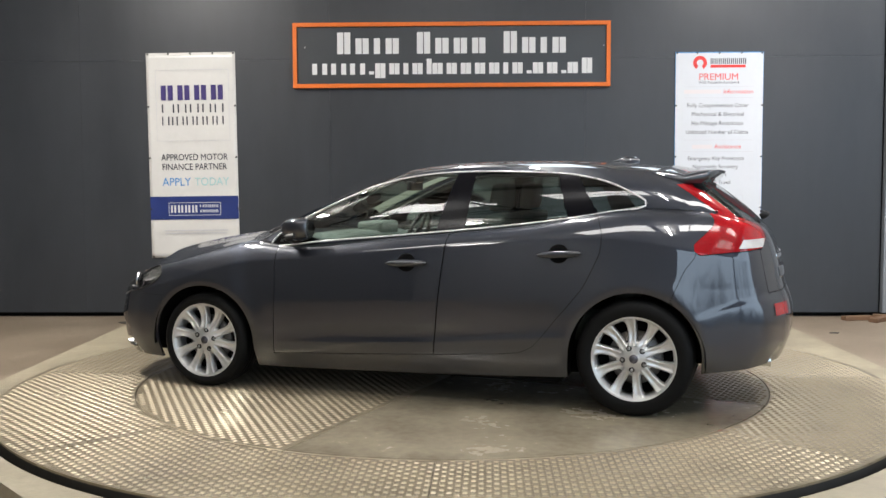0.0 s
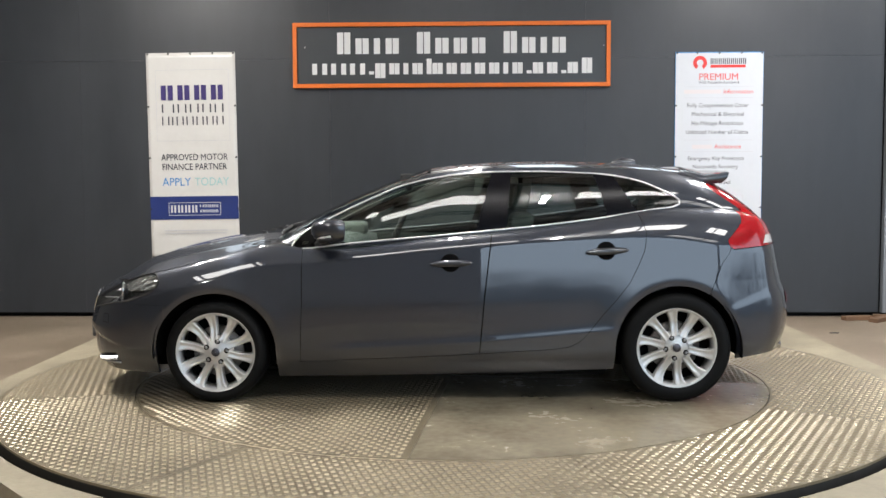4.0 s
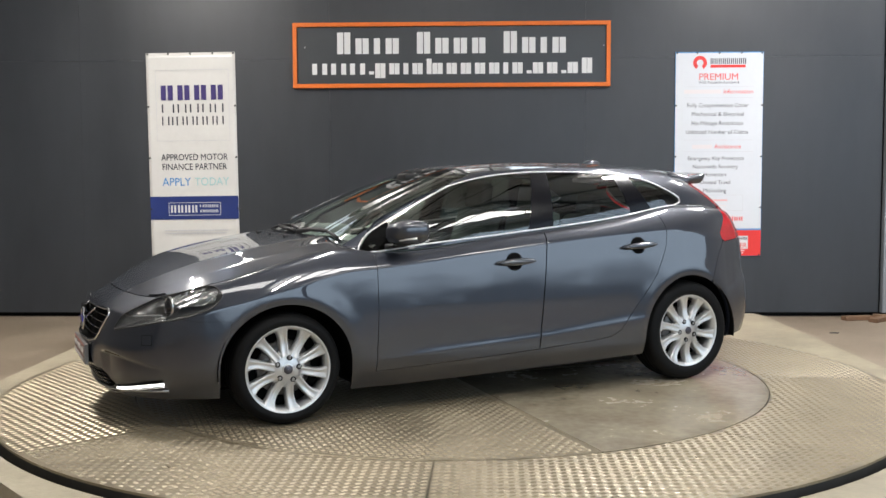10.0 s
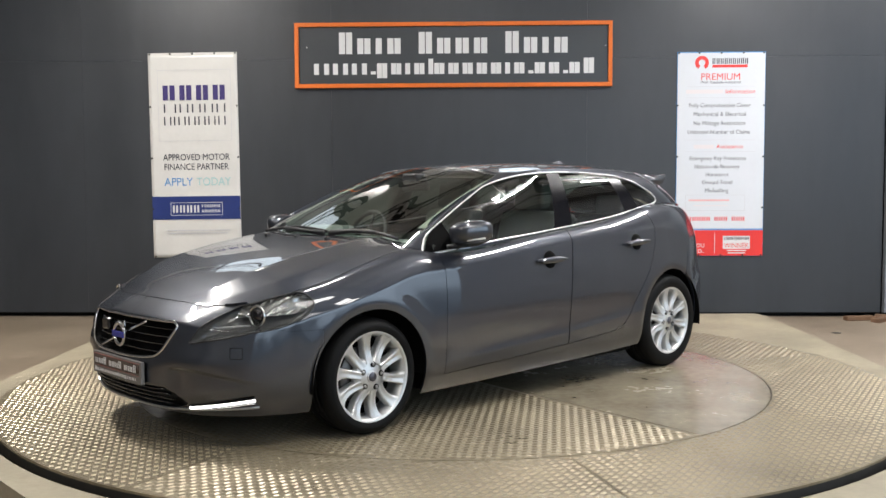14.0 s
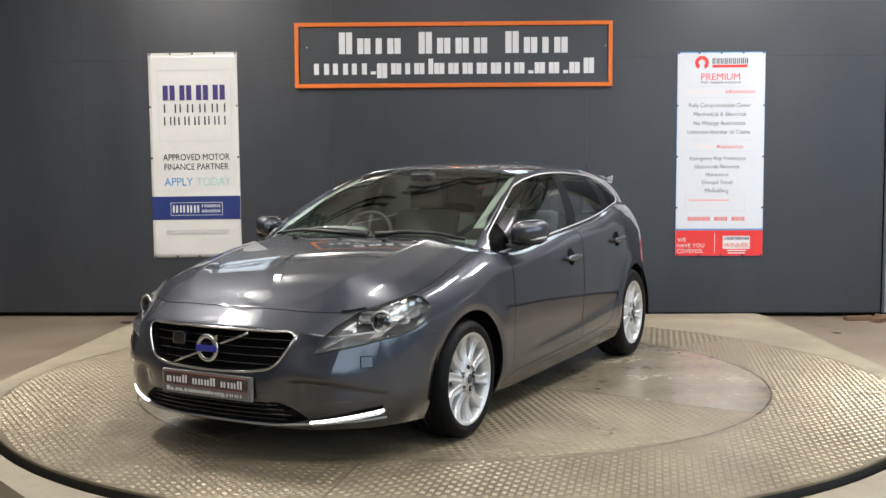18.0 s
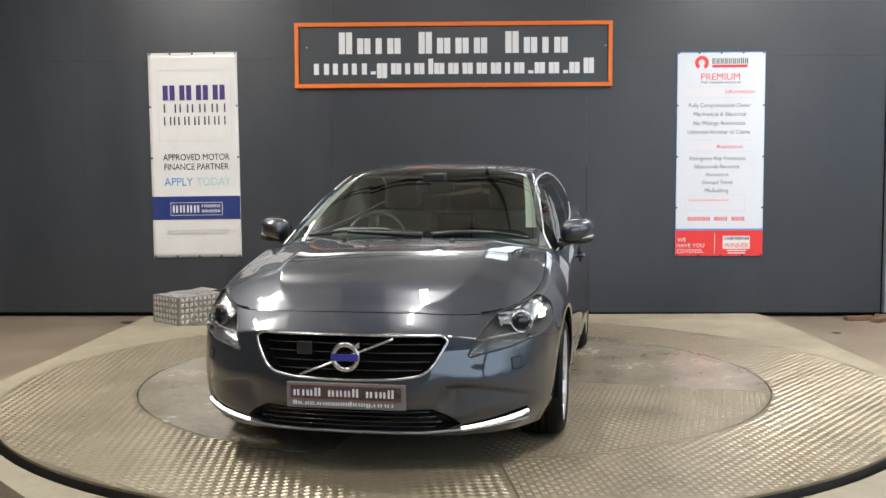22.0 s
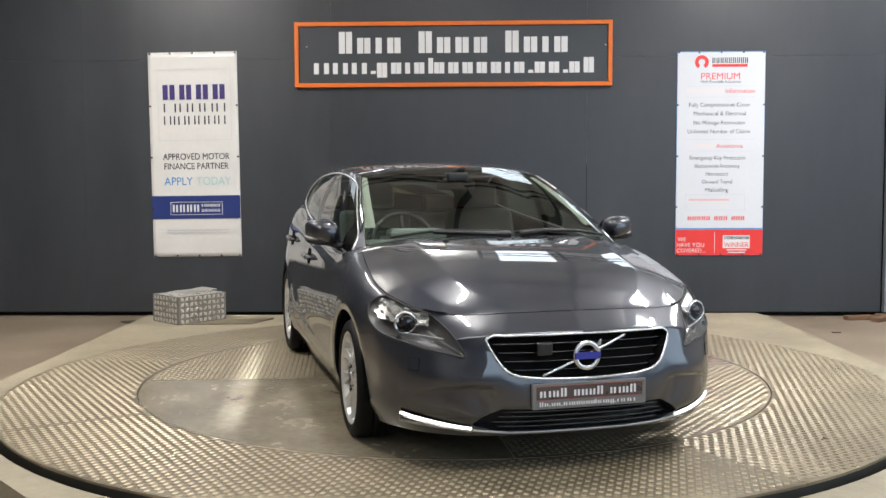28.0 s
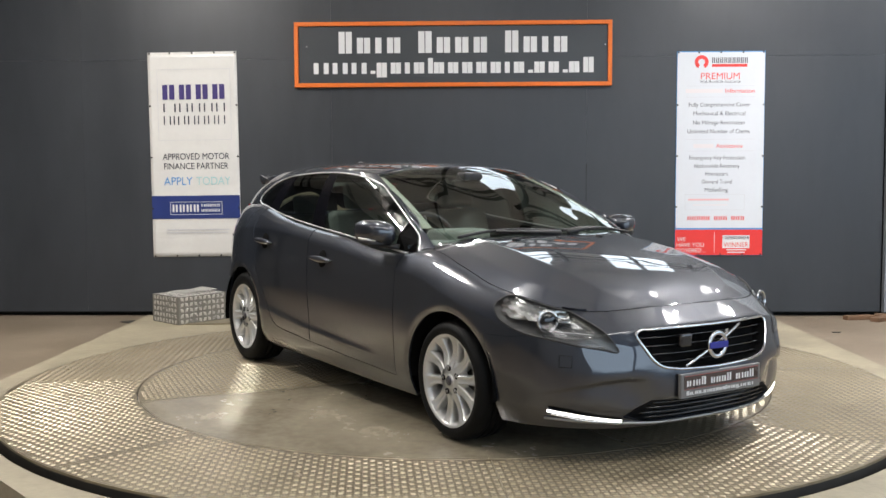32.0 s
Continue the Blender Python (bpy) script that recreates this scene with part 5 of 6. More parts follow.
def bar_word(parent, word, x, y_left, y_right, z, h):
    """Bars on the front of the car, running from y_left to y_right."""
    bars, w = strokes(word)
    k = (y_right - y_left) / w
    bm = bmesh.new()
    for a, b, lo, hi in bars:
        u, v = sorted((y_left + a * k, y_left + b * k))
        box(bm, x - 0.001, x + 0.001, u, v, z + lo * h, z + hi * h)
    tagged(part("word_bar", bm, M_LETTER, parent, "row of plain white bars"), kind="stuff")


def headlamps():
    P, F, tn = RP, RF, RN
    def one(s):
        lens = mesh_from(P, F[tn == "headlamp"], "headlamp", M_LENS, car, mirror=None if s > 0 else "right", label="large clear swept-back headlamp")
        lens.visible_shadow = False
        # dark bowl behind the lens
        C = headlamp_outline()
        bm = bmesh.new()
        Q = rounded([tuple(q) for q in C], 70)
        cen = Q.mean(axis=0)
        rows = []
        for f, dp in ((1.0, 0.003), (0.97, 0.03), (0.80, 0.055), (0.4, 0.07), (0.02, 0.075)):
            q = cen + (Q - cen) * f
            zt = ring_top(np.clip(q[:, 0], 0, RD[-1])) - 0.004
            rows.append([bm.verts.new(p) for p in ring_point(q[:, 0], np.minimum(q[:, 1], zt), dp)])
        for A, B in zip(rows, rows[1:]):
            for k in range(len(A)):
                bm.faces.new((A[k], A[(k + 1) % len(A)], B[(k + 1) % len(A)], B[k]))
        bmesh.ops.recalc_face_normals(bm, faces=bm.faces[:])
        sided("lamp_bowl", bm, M_BOWL, lens, s, "smoky silver inside of the headlamp")

        def at(y, z, dp):
            sg = sig_at(1, [y], [z], 0.3, RD[4])
            return Vector(ring_point(sg, np.array([z]), dp)[0])

        def ball(y, z, r, dp, material, nm, lab, squash=0.5):
            p = at(y, z, dp)
            bm = bmesh.new()
            bmesh.ops.create_uvsphere(bm, u_segments=24, v_segments=14, radius=r)
            q = Vector((1, 0.25, 0.05)).to_track_quat("Z", "Y")
            for v in bm.verts:
                v.co = q @ Vector((v.co.x, v.co.y, v.co.z * squash)) + p
            sided(nm, bm, material, lens, s, lab)

        def torus(y, z, r, t, dp, material, nm, lab):
            p = at(y, z, dp)
            q = Vector((1, 0.25, 0.05)).to_track_quat("Z", "Y")
            bm = bmesh.new()
            tube(bm, [q @ Vector((r * math.cos(a), r * math.sin(a), 0)) + p for a in np.linspace(0, 2 * math.pi, 32, endpoint=False)], t, 8, closed=True)
            sided(nm, bm, material, lens, s, lab)

        def run(pts, dp, w, h, material, nm, lab):
            bm = bmesh.new()
            strip(bm, [(at(y, z, dp), Vector((0.85, 0.4, 0.35)).normalized()) for y, z in pts], w, h)
            sided(nm, bm, material, lens, s, lab)
        # faceted bright shell in the outer upper half
        Qd = rounded([tuple(q) for q in C], 200)
        sg0, sg1 = sig_at(1, [0.635], [0.66], 0.3, RD[4])[0], Qd[:, 0].max() - 0.03
        bm = bmesh.new()
        rows = []
        for i, sg in enumerate(np.linspace(sg0, sg1, 15)):
            near = Qd[np.abs(Qd[:, 0] - sg) < 0.02][:, 1]
            lo, hi = near.min() + 0.012, min(near.max(), ring_top(np.array([sg]))[0]) - 0.010
            f = (sg - sg0) / (sg1 - sg0)
            lo = lo + (hi - lo) * (0.62 - 0.45 * f)
            zs = np.linspace(lo, hi, 6)
            dp = [0.016 + 0.016 * ((i * 3 + j * 2) % 4) / 3 for j in range(6)]
            rows.append([bm.verts.new(ring_point(np.array([sg]), np.array([z]), d)[0]) for z, d in zip(zs, dp)])
        for A, B in zip(rows, rows[1:]):
            for k in range(5):
                bm.faces.new((A[k], A[k + 1], B[k + 1], B[k]))
        bmesh.ops.recalc_face_normals(bm, faces=bm.faces[:])
        sided("reflector", bm, M_REFLECT, lens, s, "bright faceted reflector", smooth=False)
        ball(0.726, 0.640, 0.040, 0.016, M_GLOSSB, "projector_lens", "dark glass projector lens", 0.5)
        torus(0.726, 0.640, 0.046, 0.0065, 0.008, M_CHROME, "projector_ring", "chrome ring round the projector")
        run([(0.60 + 0.13 * f, 0.585 + 0.012 * f) for f in np.linspace(0, 1, 12)], 0.022, 0.008, 0.004, M_STEEL, "lamp_bar", "grey light bar inside the lamp")
        # black edge of the lens
        bm = bmesh.new()
        zt = ring_top(np.clip(Q[:, 0], 0, RD[-1])) - 0.003
        e = ring_point(Q[:, 0], np.minimum(Q[:, 1], zt), -0.0005)
        tube(bm, [tuple(p) for p in e], 0.0042, 6, closed=True)
        sided("lens_edge", bm, M_PLASTIC, lens, s, "thin black seal round the lens")
    both(one)


def tail():
    P, F, tn = RP, RF, RN
    def one(s):
        lens = mesh_from(P, F[tn == "rear_lamp"], "tail_lamp", M_REDLENS, car, mirror=None if s > 0 else "right", label="tall hooked red tail lamp", rim=0.01, gap=0.002)
        mesh_from(CP, CF[CTAG == "lamp"], "upper_lens", M_REDLENS, lens, mirror=None if s > 0 else "right", label="red upper arm of the lamp", rim=0.01)
        bm = bmesh.new()
        rows = [[bm.verts.new(ring_point(sig_of_x([x]), np.array([z]), -0.003)[0]) for x in np.linspace(-1.875 - 0.045 * f, -2.045 - 0.028 * f, 16)] for f, z in ((0, 0.909), (0.5, 0.931), (1, 0.954))]
        for A, B in zip(rows, rows[1:]):
            for k in range(15):
                bm.faces.new((A[k], A[k + 1], B[k + 1], B[k]))
        bmesh.ops.recalc_face_normals(bm, faces=bm.faces[:])
        sided("reversing_lens", bm, M_CLEARLENS, lens, s, "pale reversing light lens")
        # reflector in the bumper
        bm = bmesh.new()
        rows = [[bm.verts.new(ring_point(sig_of_x([x]), np.array([z]), -0.004)[0]) for x in np.linspace(-2.04, -2.105, 8)] for z in (0.54, 0.57, 0.605)]
        for A, B in zip(rows, rows[1:]):
            for k in range(7):
                bm.faces.new((A[k], A[k + 1], B[k + 1], B[k]))
        bmesh.ops.recalc_face_normals(bm, faces=bm.faces[:])
        sided("rear_reflector", bm, M_REDLENS, car, s, "red reflector in the rear bumper")
        bm = bmesh.new()
        tube(bm, [(-1.75, 0.50, 0.285), (-1.96, 0.51, 0.285), (-2.02, 0.51, 0.283)], [0.034, 0.036, 0.037], 18, flat=0.8)
        sided("exhaust_tip", bm, M_CHROME, car, s, "bright oval exhaust tip")
    both(one)
    # roof spoiler
    bm = bmesh.new()
    rows = []
    for y in np.linspace(-0.585, 0.585, 33):
        k = abs(y) / 0.585
        tip = -1.738 + 0.055 * k ** 3
        f0 = -1.40 + 0.02 * k ** 2
        zt = 1.365 - 0.048 * k ** 3
        prof = [(f0, zt), (f0 - 0.08, zt - 0.002), (f0 - 0.17, zt - 0.022), (tip + 0.012, 1.335 - 0.012 * k ** 3), (tip, 1.328 - 0.012 * k ** 3), (tip + 0.012, 1.312 - 0.03 * k ** 2),
                (tip + 0.045, 1.268 - 0.012 * k ** 2), (f0 - 0.11, 1.278 - 0.03 * k ** 2), (f0 - 0.02, 1.30 - 0.03 * k ** 2)]
        rows.append([bm.verts.new((x, y, z)) for x, z in prof])
    for A, B in zip(rows, rows[1:]):
        for k in range(9):
            bm.faces.new((A[k], A[(k + 1) % 9], B[(k + 1) % 9], B[k]))
    bm.faces.new(rows[0])
    bm.faces.new(rows[-1][::-1])
    bmesh.ops.recalc_face_normals(bm, faces=bm.faces[:])
    part("roof_spoiler", bm, M_PAINT, car, "body-coloured spoiler above the rear window", True)
    bm = bmesh.new()
    rows = []
    for f in np.linspace(0, 1, 12):
        x = -1.055 - 0.178 * f
        h = 0.062 * math.sin(math.pi * (f * 0.8 + 0.05)) ** 0.8 * (0.35 + 0.65 * f)
        w = 0.030 * math.sin(math.pi * (f * 0.85 + 0.08))
        rows.append([bm.verts.new((x, w * math.cos(a), 1.386 - 0.014 * f + h * math.sin(a))) for a in np.linspace(0, math.pi, 9)])
    for A, B in zip(rows, rows[1:]):
        for k in range(8):
            bm.faces.new((A[k], A[k + 1], B[k + 1], B[k]))
    bmesh.ops.recalc_face_normals(bm, faces=bm.faces[:])
    part("aerial_fin", bm, M_PAINT, car, "shark-fin roof aerial", True)
    # rear wiper and tailgate handle
    bm = bmesh.new()
    tube(bm, [(-1.945, 0, 1.055), (-1.975, 0, 1.072), (-1.988, 0.01, 1.078)], [0.018, 0.019, 0.013], 12)
    w = part("rear_wiper", bm, M_PLASTIC, car, "black rear wiper on the tailgate", True)
    bm = bmesh.new()
    tube(bm, [(-1.975, 0.0, 1.076), (-1.965, -0.16, 1.080), (-1.945, -0.34, 1.080)], 0.010, 8)
    part("wiper_blade", bm, M_PLASTIC, w, "", True)
    bm = bmesh.new()
    strip(bm, [(Vector((-2.075 + 0.10 * (y / 0.33) ** 2 * 0.35, y, 0.755)), Vector((-1, 0, 0.2)).normalized()) for y in np.linspace(-0.33, 0.33, 24)], 0.075, 0.012)
    part("tailgate_recess", bm, M_GLOSSB, car, "black recess across the tailgate", True)
    bm = bmesh.new()
    strip(bm, [(Vector((-2.062 + 0.10 * (y / 0.30) ** 2 * 0.3, y, 0.845)), Vector((-1, 0, 0.2)).normalized()) for y in np.linspace(-0.30, 0.30, 24)], 0.030, 0.008)
    part("name_bar", bm, M_CHROME, car, "row of chrome letters drawn as one bar", True)


def wipers():
    for y0, y1, x1 in ((0.12, 0.66, 0.93), (-0.58, 0.08, 0.985)):
        bm = bmesh.new()
        n = 10
        pts = []
        for f in np.linspace(0, 1, n):
            y = y0 + (y1 - y0) * f
            sgy = np.interp(abs(y), CT[:3, 1], CD[:3])
            p = cabin_point(np.array([sgy]), np.array([0.035 + 0.03 * math.sin(math.pi * f)]))[0]
            pts.append((p[0] + 0.008, y, p[2] + 0.016))
        tube(bm, pts, 0.009, 6)
        w = part("wiper", bm, M_PLASTIC, car, "black windscreen wiper lying along the cowl", True)
        bm = bmesh.new()
        tube(bm, [(1.03, y0 + 0.02 if y0 > 0 else y1 - 0.0, 0.978), (1.0, (y0 + y1) / 2 - 0.1, 0.995), pts[6]], [0.016, 0.011, 0.008], 8)
        part("wiper_arm", bm, M_PLASTIC, w, "", True)
    for y in (-0.32, -0.02, 0.27):
        bm = bmesh.new()
        box(bm, 1.13, 1.16, y - 0.014, y + 0.014, 0.953, 0.966, 0.004)
        part("washer_jet", bm, M_PLASTIC, car, "small black washer jet on the bonnet")


def cushion(bm, x0, x1, y0, y1, z0, z1, lean=0.0, r=0.05):
    """A padded block that leans back with height."""
    tmp = bmesh.new()
    box(tmp, x0, x1, y0, y1, z0, z1)
    bmesh.ops.bevel(tmp, geom=tmp.edges[:], offset=r, segments=4, affect="EDGES", profile=0.6)
    me = bpy.data.meshes.new("tmp")
    for v in tmp.verts:
        v.co.x -= lean * (v.co.z - z0)
    tmp.to_mesh(me)
    tmp.free()
    bm.from_mesh(me)
    bpy.data.meshes.remove(me)


def interior():
    for s in (1, -1):
        bm = bmesh.new()
        cushion(bm, -0.30, 0.22, s * 0.37 - 0.25, s * 0.37 + 0.25, 0.36, 0.54, 0, 0.06)
        seat = part("front_seat", bm, M_SEAT, car, "dark cloth front seat", True)
        bm = bmesh.new()
        cushion(bm, -0.36, -0.22, s * 0.37 - 0.24, s * 0.37 + 0.24, 0.50, 1.08, 0.32, 0.06)
        part("backrest", bm, M_SEAT, seat, "", True)
        bm = bmesh.new()
        cushion(bm, -0.50, -0.40, s * 0.37 - 0.13, s * 0.37 + 0.13, 1.09, 1.26, 0.15, 0.045)
        part("headrest", bm, M_SEAT, seat, "", True)
        bm = bmesh.new()
        cushion(bm, -1.28, -1.14, s * 0.33 - 0.29, s * 0.33 + 0.29, 0.50, 1.03, 0.35, 0.06)
        part("rear_backrest", bm, M_SEAT, car, "dark cloth rear seat back", True)
        bm = bmesh.new()
        cushion(bm, -1.40, -1.32, s * 0.33 - 0.12, s * 0.33 + 0.12, 1.04, 1.17, 0.15, 0.035)
        part("rear_headrest", bm, M_SEAT, car, "dark rear headrest", True)
        # pale lining inside the screen pillar
        def lining(k):
            bm = bmesh.new()
            f = np.linspace(0.22, 0.98, 14)
            a = cabin_point(screen_edge(f) - 0.085 + 0.02 * f, f)
            b = cabin_point(screen_edge(f) - 0.004, f)
            va = [bm.verts.new((p[0] - 0.012, p[1] - 0.002, p[2] - 0.022)) for p in a]
            vb = [bm.verts.new((p[0] - 0.006, p[1] - 0.006, p[2] - 0.012)) for p in b]
            for i in range(13):
                bm.faces.new((va[i], va[i + 1], vb[i + 1], vb[i]))
            sided("pillar_lining", bm, M_TRIM, car, k, "pale lining of the screen pillar")
        lining(s)
    bm = bmesh.new()
    cushion(bm, -1.20, -0.75, -0.62, 0.62, 0.36, 0.54, 0, 0.06)
    part("rear_bench", bm, M_SEAT, car, "dark cloth rear bench", True)
    # dashboard
    bm = bmesh.new()
    rows = []
    for y in np.linspace(-0.70, 0.70, 29):
        k = abs(y) / 0.70
        prof = [(0.97 - 0.17 * k ** 2, 0.925), (0.80 - 0.1 * k ** 2, 0.945), (0.60, 0.94 - 0.02 * k), (0.52, 0.90), (0.50, 0.75), (0.58, 0.55), (0.95 - 0.17 * k ** 2, 0.55)]
        rows.append([bm.verts.new((x, y, z)) for x, z in prof])
    for A, B in zip(rows, rows[1:]):
        for i in range(6):
            bm.faces.new((A[i], A[i + 1], B[i + 1], B[i]))
    bmesh.ops.recalc_face_normals(bm, faces=bm.faces[:])
    d = part("dashboard", bm, M_DASH, car, "dark grey moulded dashboard", True)
    bm = bmesh.new()
    cushion(bm, 0.56, 0.76, -0.52, -0.20, 0.90, 1.0, 0, 0.04)
    part("binnacle", bm, M_DASH, d, "", True)
    bm = bmesh.new()
    c = Vector((0.36, -0.36, 0.905))
    q = pose(0, 0, 0, 0, 66, 0).to_quaternion()
    tube(bm, [c + q @ Vector((0.185 * math.cos(a), 0.185 * math.sin(a), 0)) for a in np.linspace(0, 2 * math.pi, 36, endpoint=False)], 0.015, 8, closed=True)
    w = part("steering_wheel", bm, M_PLASTIC, car, "black three-spoke steering wheel", True)
    for a in (0, 120, 240):
        bm = bmesh.new()
        a = radians(a + 180)
        tube(bm, [c + q @ Vector((0.03 * math.cos(a), 0.03 * math.sin(a), -0.01)), c + q @ Vector((0.185 * math.cos(a), 0.185 * math.sin(a), 0))], 0.015, 8, flat=0.6)
        part("wheel_spoke", bm, M_PLASTIC, w, "", True)
    bm = bmesh.new()
    bmesh.ops.create_uvsphere(bm, u_segments=20, v_segments=12, radius=0.062)
    for v in bm.verts:
        v.co = c + q @ Vector((v.co.x, v.co.y, v.co.z * 0.4))
    part("wheel_boss", bm, M_PLASTIC, w, "", True)
    # inner mirror
    bm = bmesh.new()
    cushion(bm, 0.225, 0.26, -0.12, 0.12, 1.215, 1.275, 0, 0.015)
    m = part("inner_mirror", bm, M_PLASTIC, car, "black rear-view mirror under the roof", True)
    bm = bmesh.new()
    cushion(bm, 0.20, 0.30, -0.07, 0.07, 1.265, 1.325, 0, 0.02)
    part("camera_cover", bm, M_PLASTIC, m, "", True)
    # headlining and rear shelf
    bm = bmesh.new()
    box(bm, -1.42, -0.02, -0.56, 0.56, 1.302, 1.312)
    part("headlining", bm, M_TRIM, car, "pale roof lining")
    bm = bmesh.new()
    box(bm, -1.80, -1.38, -0.60, 0.60, 0.96, 0.98)
    part("parcel_shelf", bm, M_SEAT, car, "dark parcel shelf")
    bm = bmesh.new()
    for s in (1, -1):
        box(bm, -0.88, 0.85, s * 0.76 - 0.02, s * 0.76 + 0.02, 0.3, 0.9)
        part("door_card", bm, M_SEAT, car, "dark inner door lining")
        bm = bmesh.new()
    bm.free()


wheels()
underbody()
window_trim()
handles()
mirrors()
front_face()
headlamps()
tail()
wipers()
interior()


# ---- things on the wall ----
def wall_thing(name, label, category, u, z, lean=0.0, group=""):
    e = empty(name, label, category, group)
    e.matrix_world = WALL_M @ pose(u, 0, z) @ pose(0, 0, 0, 0, lean, 0)
    return e


def words(parent, text, u0, u1, z, h, material, y=-0.0145, label=""):
    """Flat lettering in the built-in font, from u0 to u1 along the wall, capitals h high on the line z."""
    cu = bpy.data.curves.new("lettering", "FONT")
    cu.body, cu.size = text, 1.0
    tmp = new("lettering", cu)
    bpy.context.view_layer.update()
    me = bpy.data.meshes.new_from_object(tmp.evaluated_get(bpy.context.evaluated_depsgraph_get()))
    bpy.data.objects.remove(tmp)
    co = np.array([v.co for v in me.vertices])
    lo, hi = co.min(axis=0), co.max(axis=0)
    k = (u1 - u0) / (hi[0] - lo[0])
    cap = 0.69
    for v in me.vertices:
        v.co = Vector((u0 + (v.co.x - lo[0]) * k, y, z + v.co.y * h / cap))
    me.name = "lettering"
    me.materials.append(material)
    o = new("lettering", me)
    o.parent = parent
    o["label"] = label or "printed words " + text.lower().replace("...", "")
    return o


def bars(parent, word, u0, u1, z, h, material, y=-0.0145, label="row of plain bars", weight=0.2):
    """Plain bars in place of a name."""
    bs, w = strokes(word, weight)
    k = (u1 - u0) / w
    bm = bmesh.new()
    for a, b, lo, hi in bs:
        box(bm, u0 + a * k, u0 + b * k, y - 0.0006, y + 0.0006, z + lo * h, z + hi * h)
    return tagged(part("word_bar", bm, material, parent, label), kind="stuff")


def flatbar(parent, name, u0, u1, z0, z1, material, y=-0.014, t=0.0012, label=""):
    return boxpart(name, (u0, u1, y - t, y, z0, z1), material, parent, label)


def outline(parent, u0, u1, z0, z1, w, material, y=-0.014, label="thin printed frame"):
    bm = bmesh.new()
    for q in ((u0, u1, z0, z0 + w), (u0, u1, z1 - w, z1), (u0, u0 + w, z0 + w, z1 - w), (u1 - w, u1, z0 + w, z1 - w)):
        box(bm, q[0], q[1], y - 0.001, y, q[2], q[3])
    return part("printed_frame", bm, material, parent, label)


def sheet_part(parent, name, w, h, material, label="", wave=0.004, seed=0):
    """A vinyl sheet that hangs with faint ripples; its face stays behind the print."""
    bm = bmesh.new()
    nu, nz = 24, 40
    g = []
    for i in range(nu + 1):
        for j in range(nz + 1):
            u, z = w * i / nu, -h * j / nz
            d = noise.noise(Vector((u * 2.2, z * 1.6, seed))) * wave
            g.append(bm.verts.new((u, -0.0085 + min(0.004, max(-0.004, d)), z)))
    for i in range(nu):
        for j in range(nz):
            a = i * (nz + 1) + j
            bm.faces.new((g[a], g[a + 1], g[a + nz + 2], g[a + nz + 1]))
    r = bmesh.ops.extrude_edge_only(bm, edges=[e for e in bm.edges if e.is_boundary])
    for v in r["geom"]:
        if isinstance(v, bmesh.types.BMVert):
            v.co.y = -0.001
    bmesh.ops.recalc_face_normals(bm, faces=bm.faces[:])
    return part(name, bm, material, parent, label, True)


def eyelets(parent, w, h):
    pts = [(0.02, -0.012), (w * 0.25, -0.012), (w * 0.5, -0.012), (w * 0.75, -0.012), (w - 0.02, -0.012), (0.02, -h + 0.012), (w * 0.27, -h + 0.012), (w * 0.52, -h + 0.012), (w * 0.77, -h + 0.012), (w - 0.02, -h + 0.012),
           (0.012, -h * 0.26), (w - 0.012, -h * 0.26), (0.012, -h * 0.51), (w - 0.012, -h * 0.51), (0.012, -h * 0.76), (w - 0.012, -h * 0.76)]
    for u, z in pts:
        bm = bmesh.new()
        lathe(bm, [(0.0005, -0.017), (0.009, -0.017), (0.011, -0.012), (0.011, -0.004)], 12)
        for v in bm.verts:
            v.co += Vector((u, 0, z))
        part("fixing", bm, M_EDGE, parent, "", True)


def name_sign():
    s = wall_thing("name_sign", "wide dark grey dealer sign with orange frame and pale bars", "sign", -1.672, 2.303)
    w, h = 3.426, 0.698
    boxpart("board", (0.02, w - 0.02, -0.03, -0.004, 0.02, h - 0.02), M_SIGN, s, "dark grey sign board")
    for nm, q in (("frame_rail", (0, w, h - 0.044, h)), ("frame_rail", (0, w, 0, 0.044)), ("frame_rail", (0, 0.044, 0.044, h - 0.044)), ("frame_rail", (w - 0.044, w, 0.044, h - 0.044))):
        boxpart(nm, (q[0], q[1], -0.055, -0.002, q[2], q[3]), M_ORANGE, s, "orange painted frame rail", bevel=0.004)
    k = w / 562
    bars(s, "Bara Baaa Bara", (598 - 519) * k, (1000 - 519) * k, h - (96 - 41) * k, 38 * k, M_LETTER, -0.032, "large pale sign name drawn as plain bars", 0.26)
    bars(s, "www.paralaaaaara.aa.ab", (553 - 519) * k, (1047 - 519) * k, h - (132 - 41) * k, 27 * k, M_LETTER, -0.032, "pale address line drawn as plain bars", 0.27)
    for u in (0.13, w - 0.07):
        boxpart("screw", (u - 0.005, u + 0.005, -0.034, -0.03, h * 0.62, h * 0.62 + 0.01), M_LETTER, s)


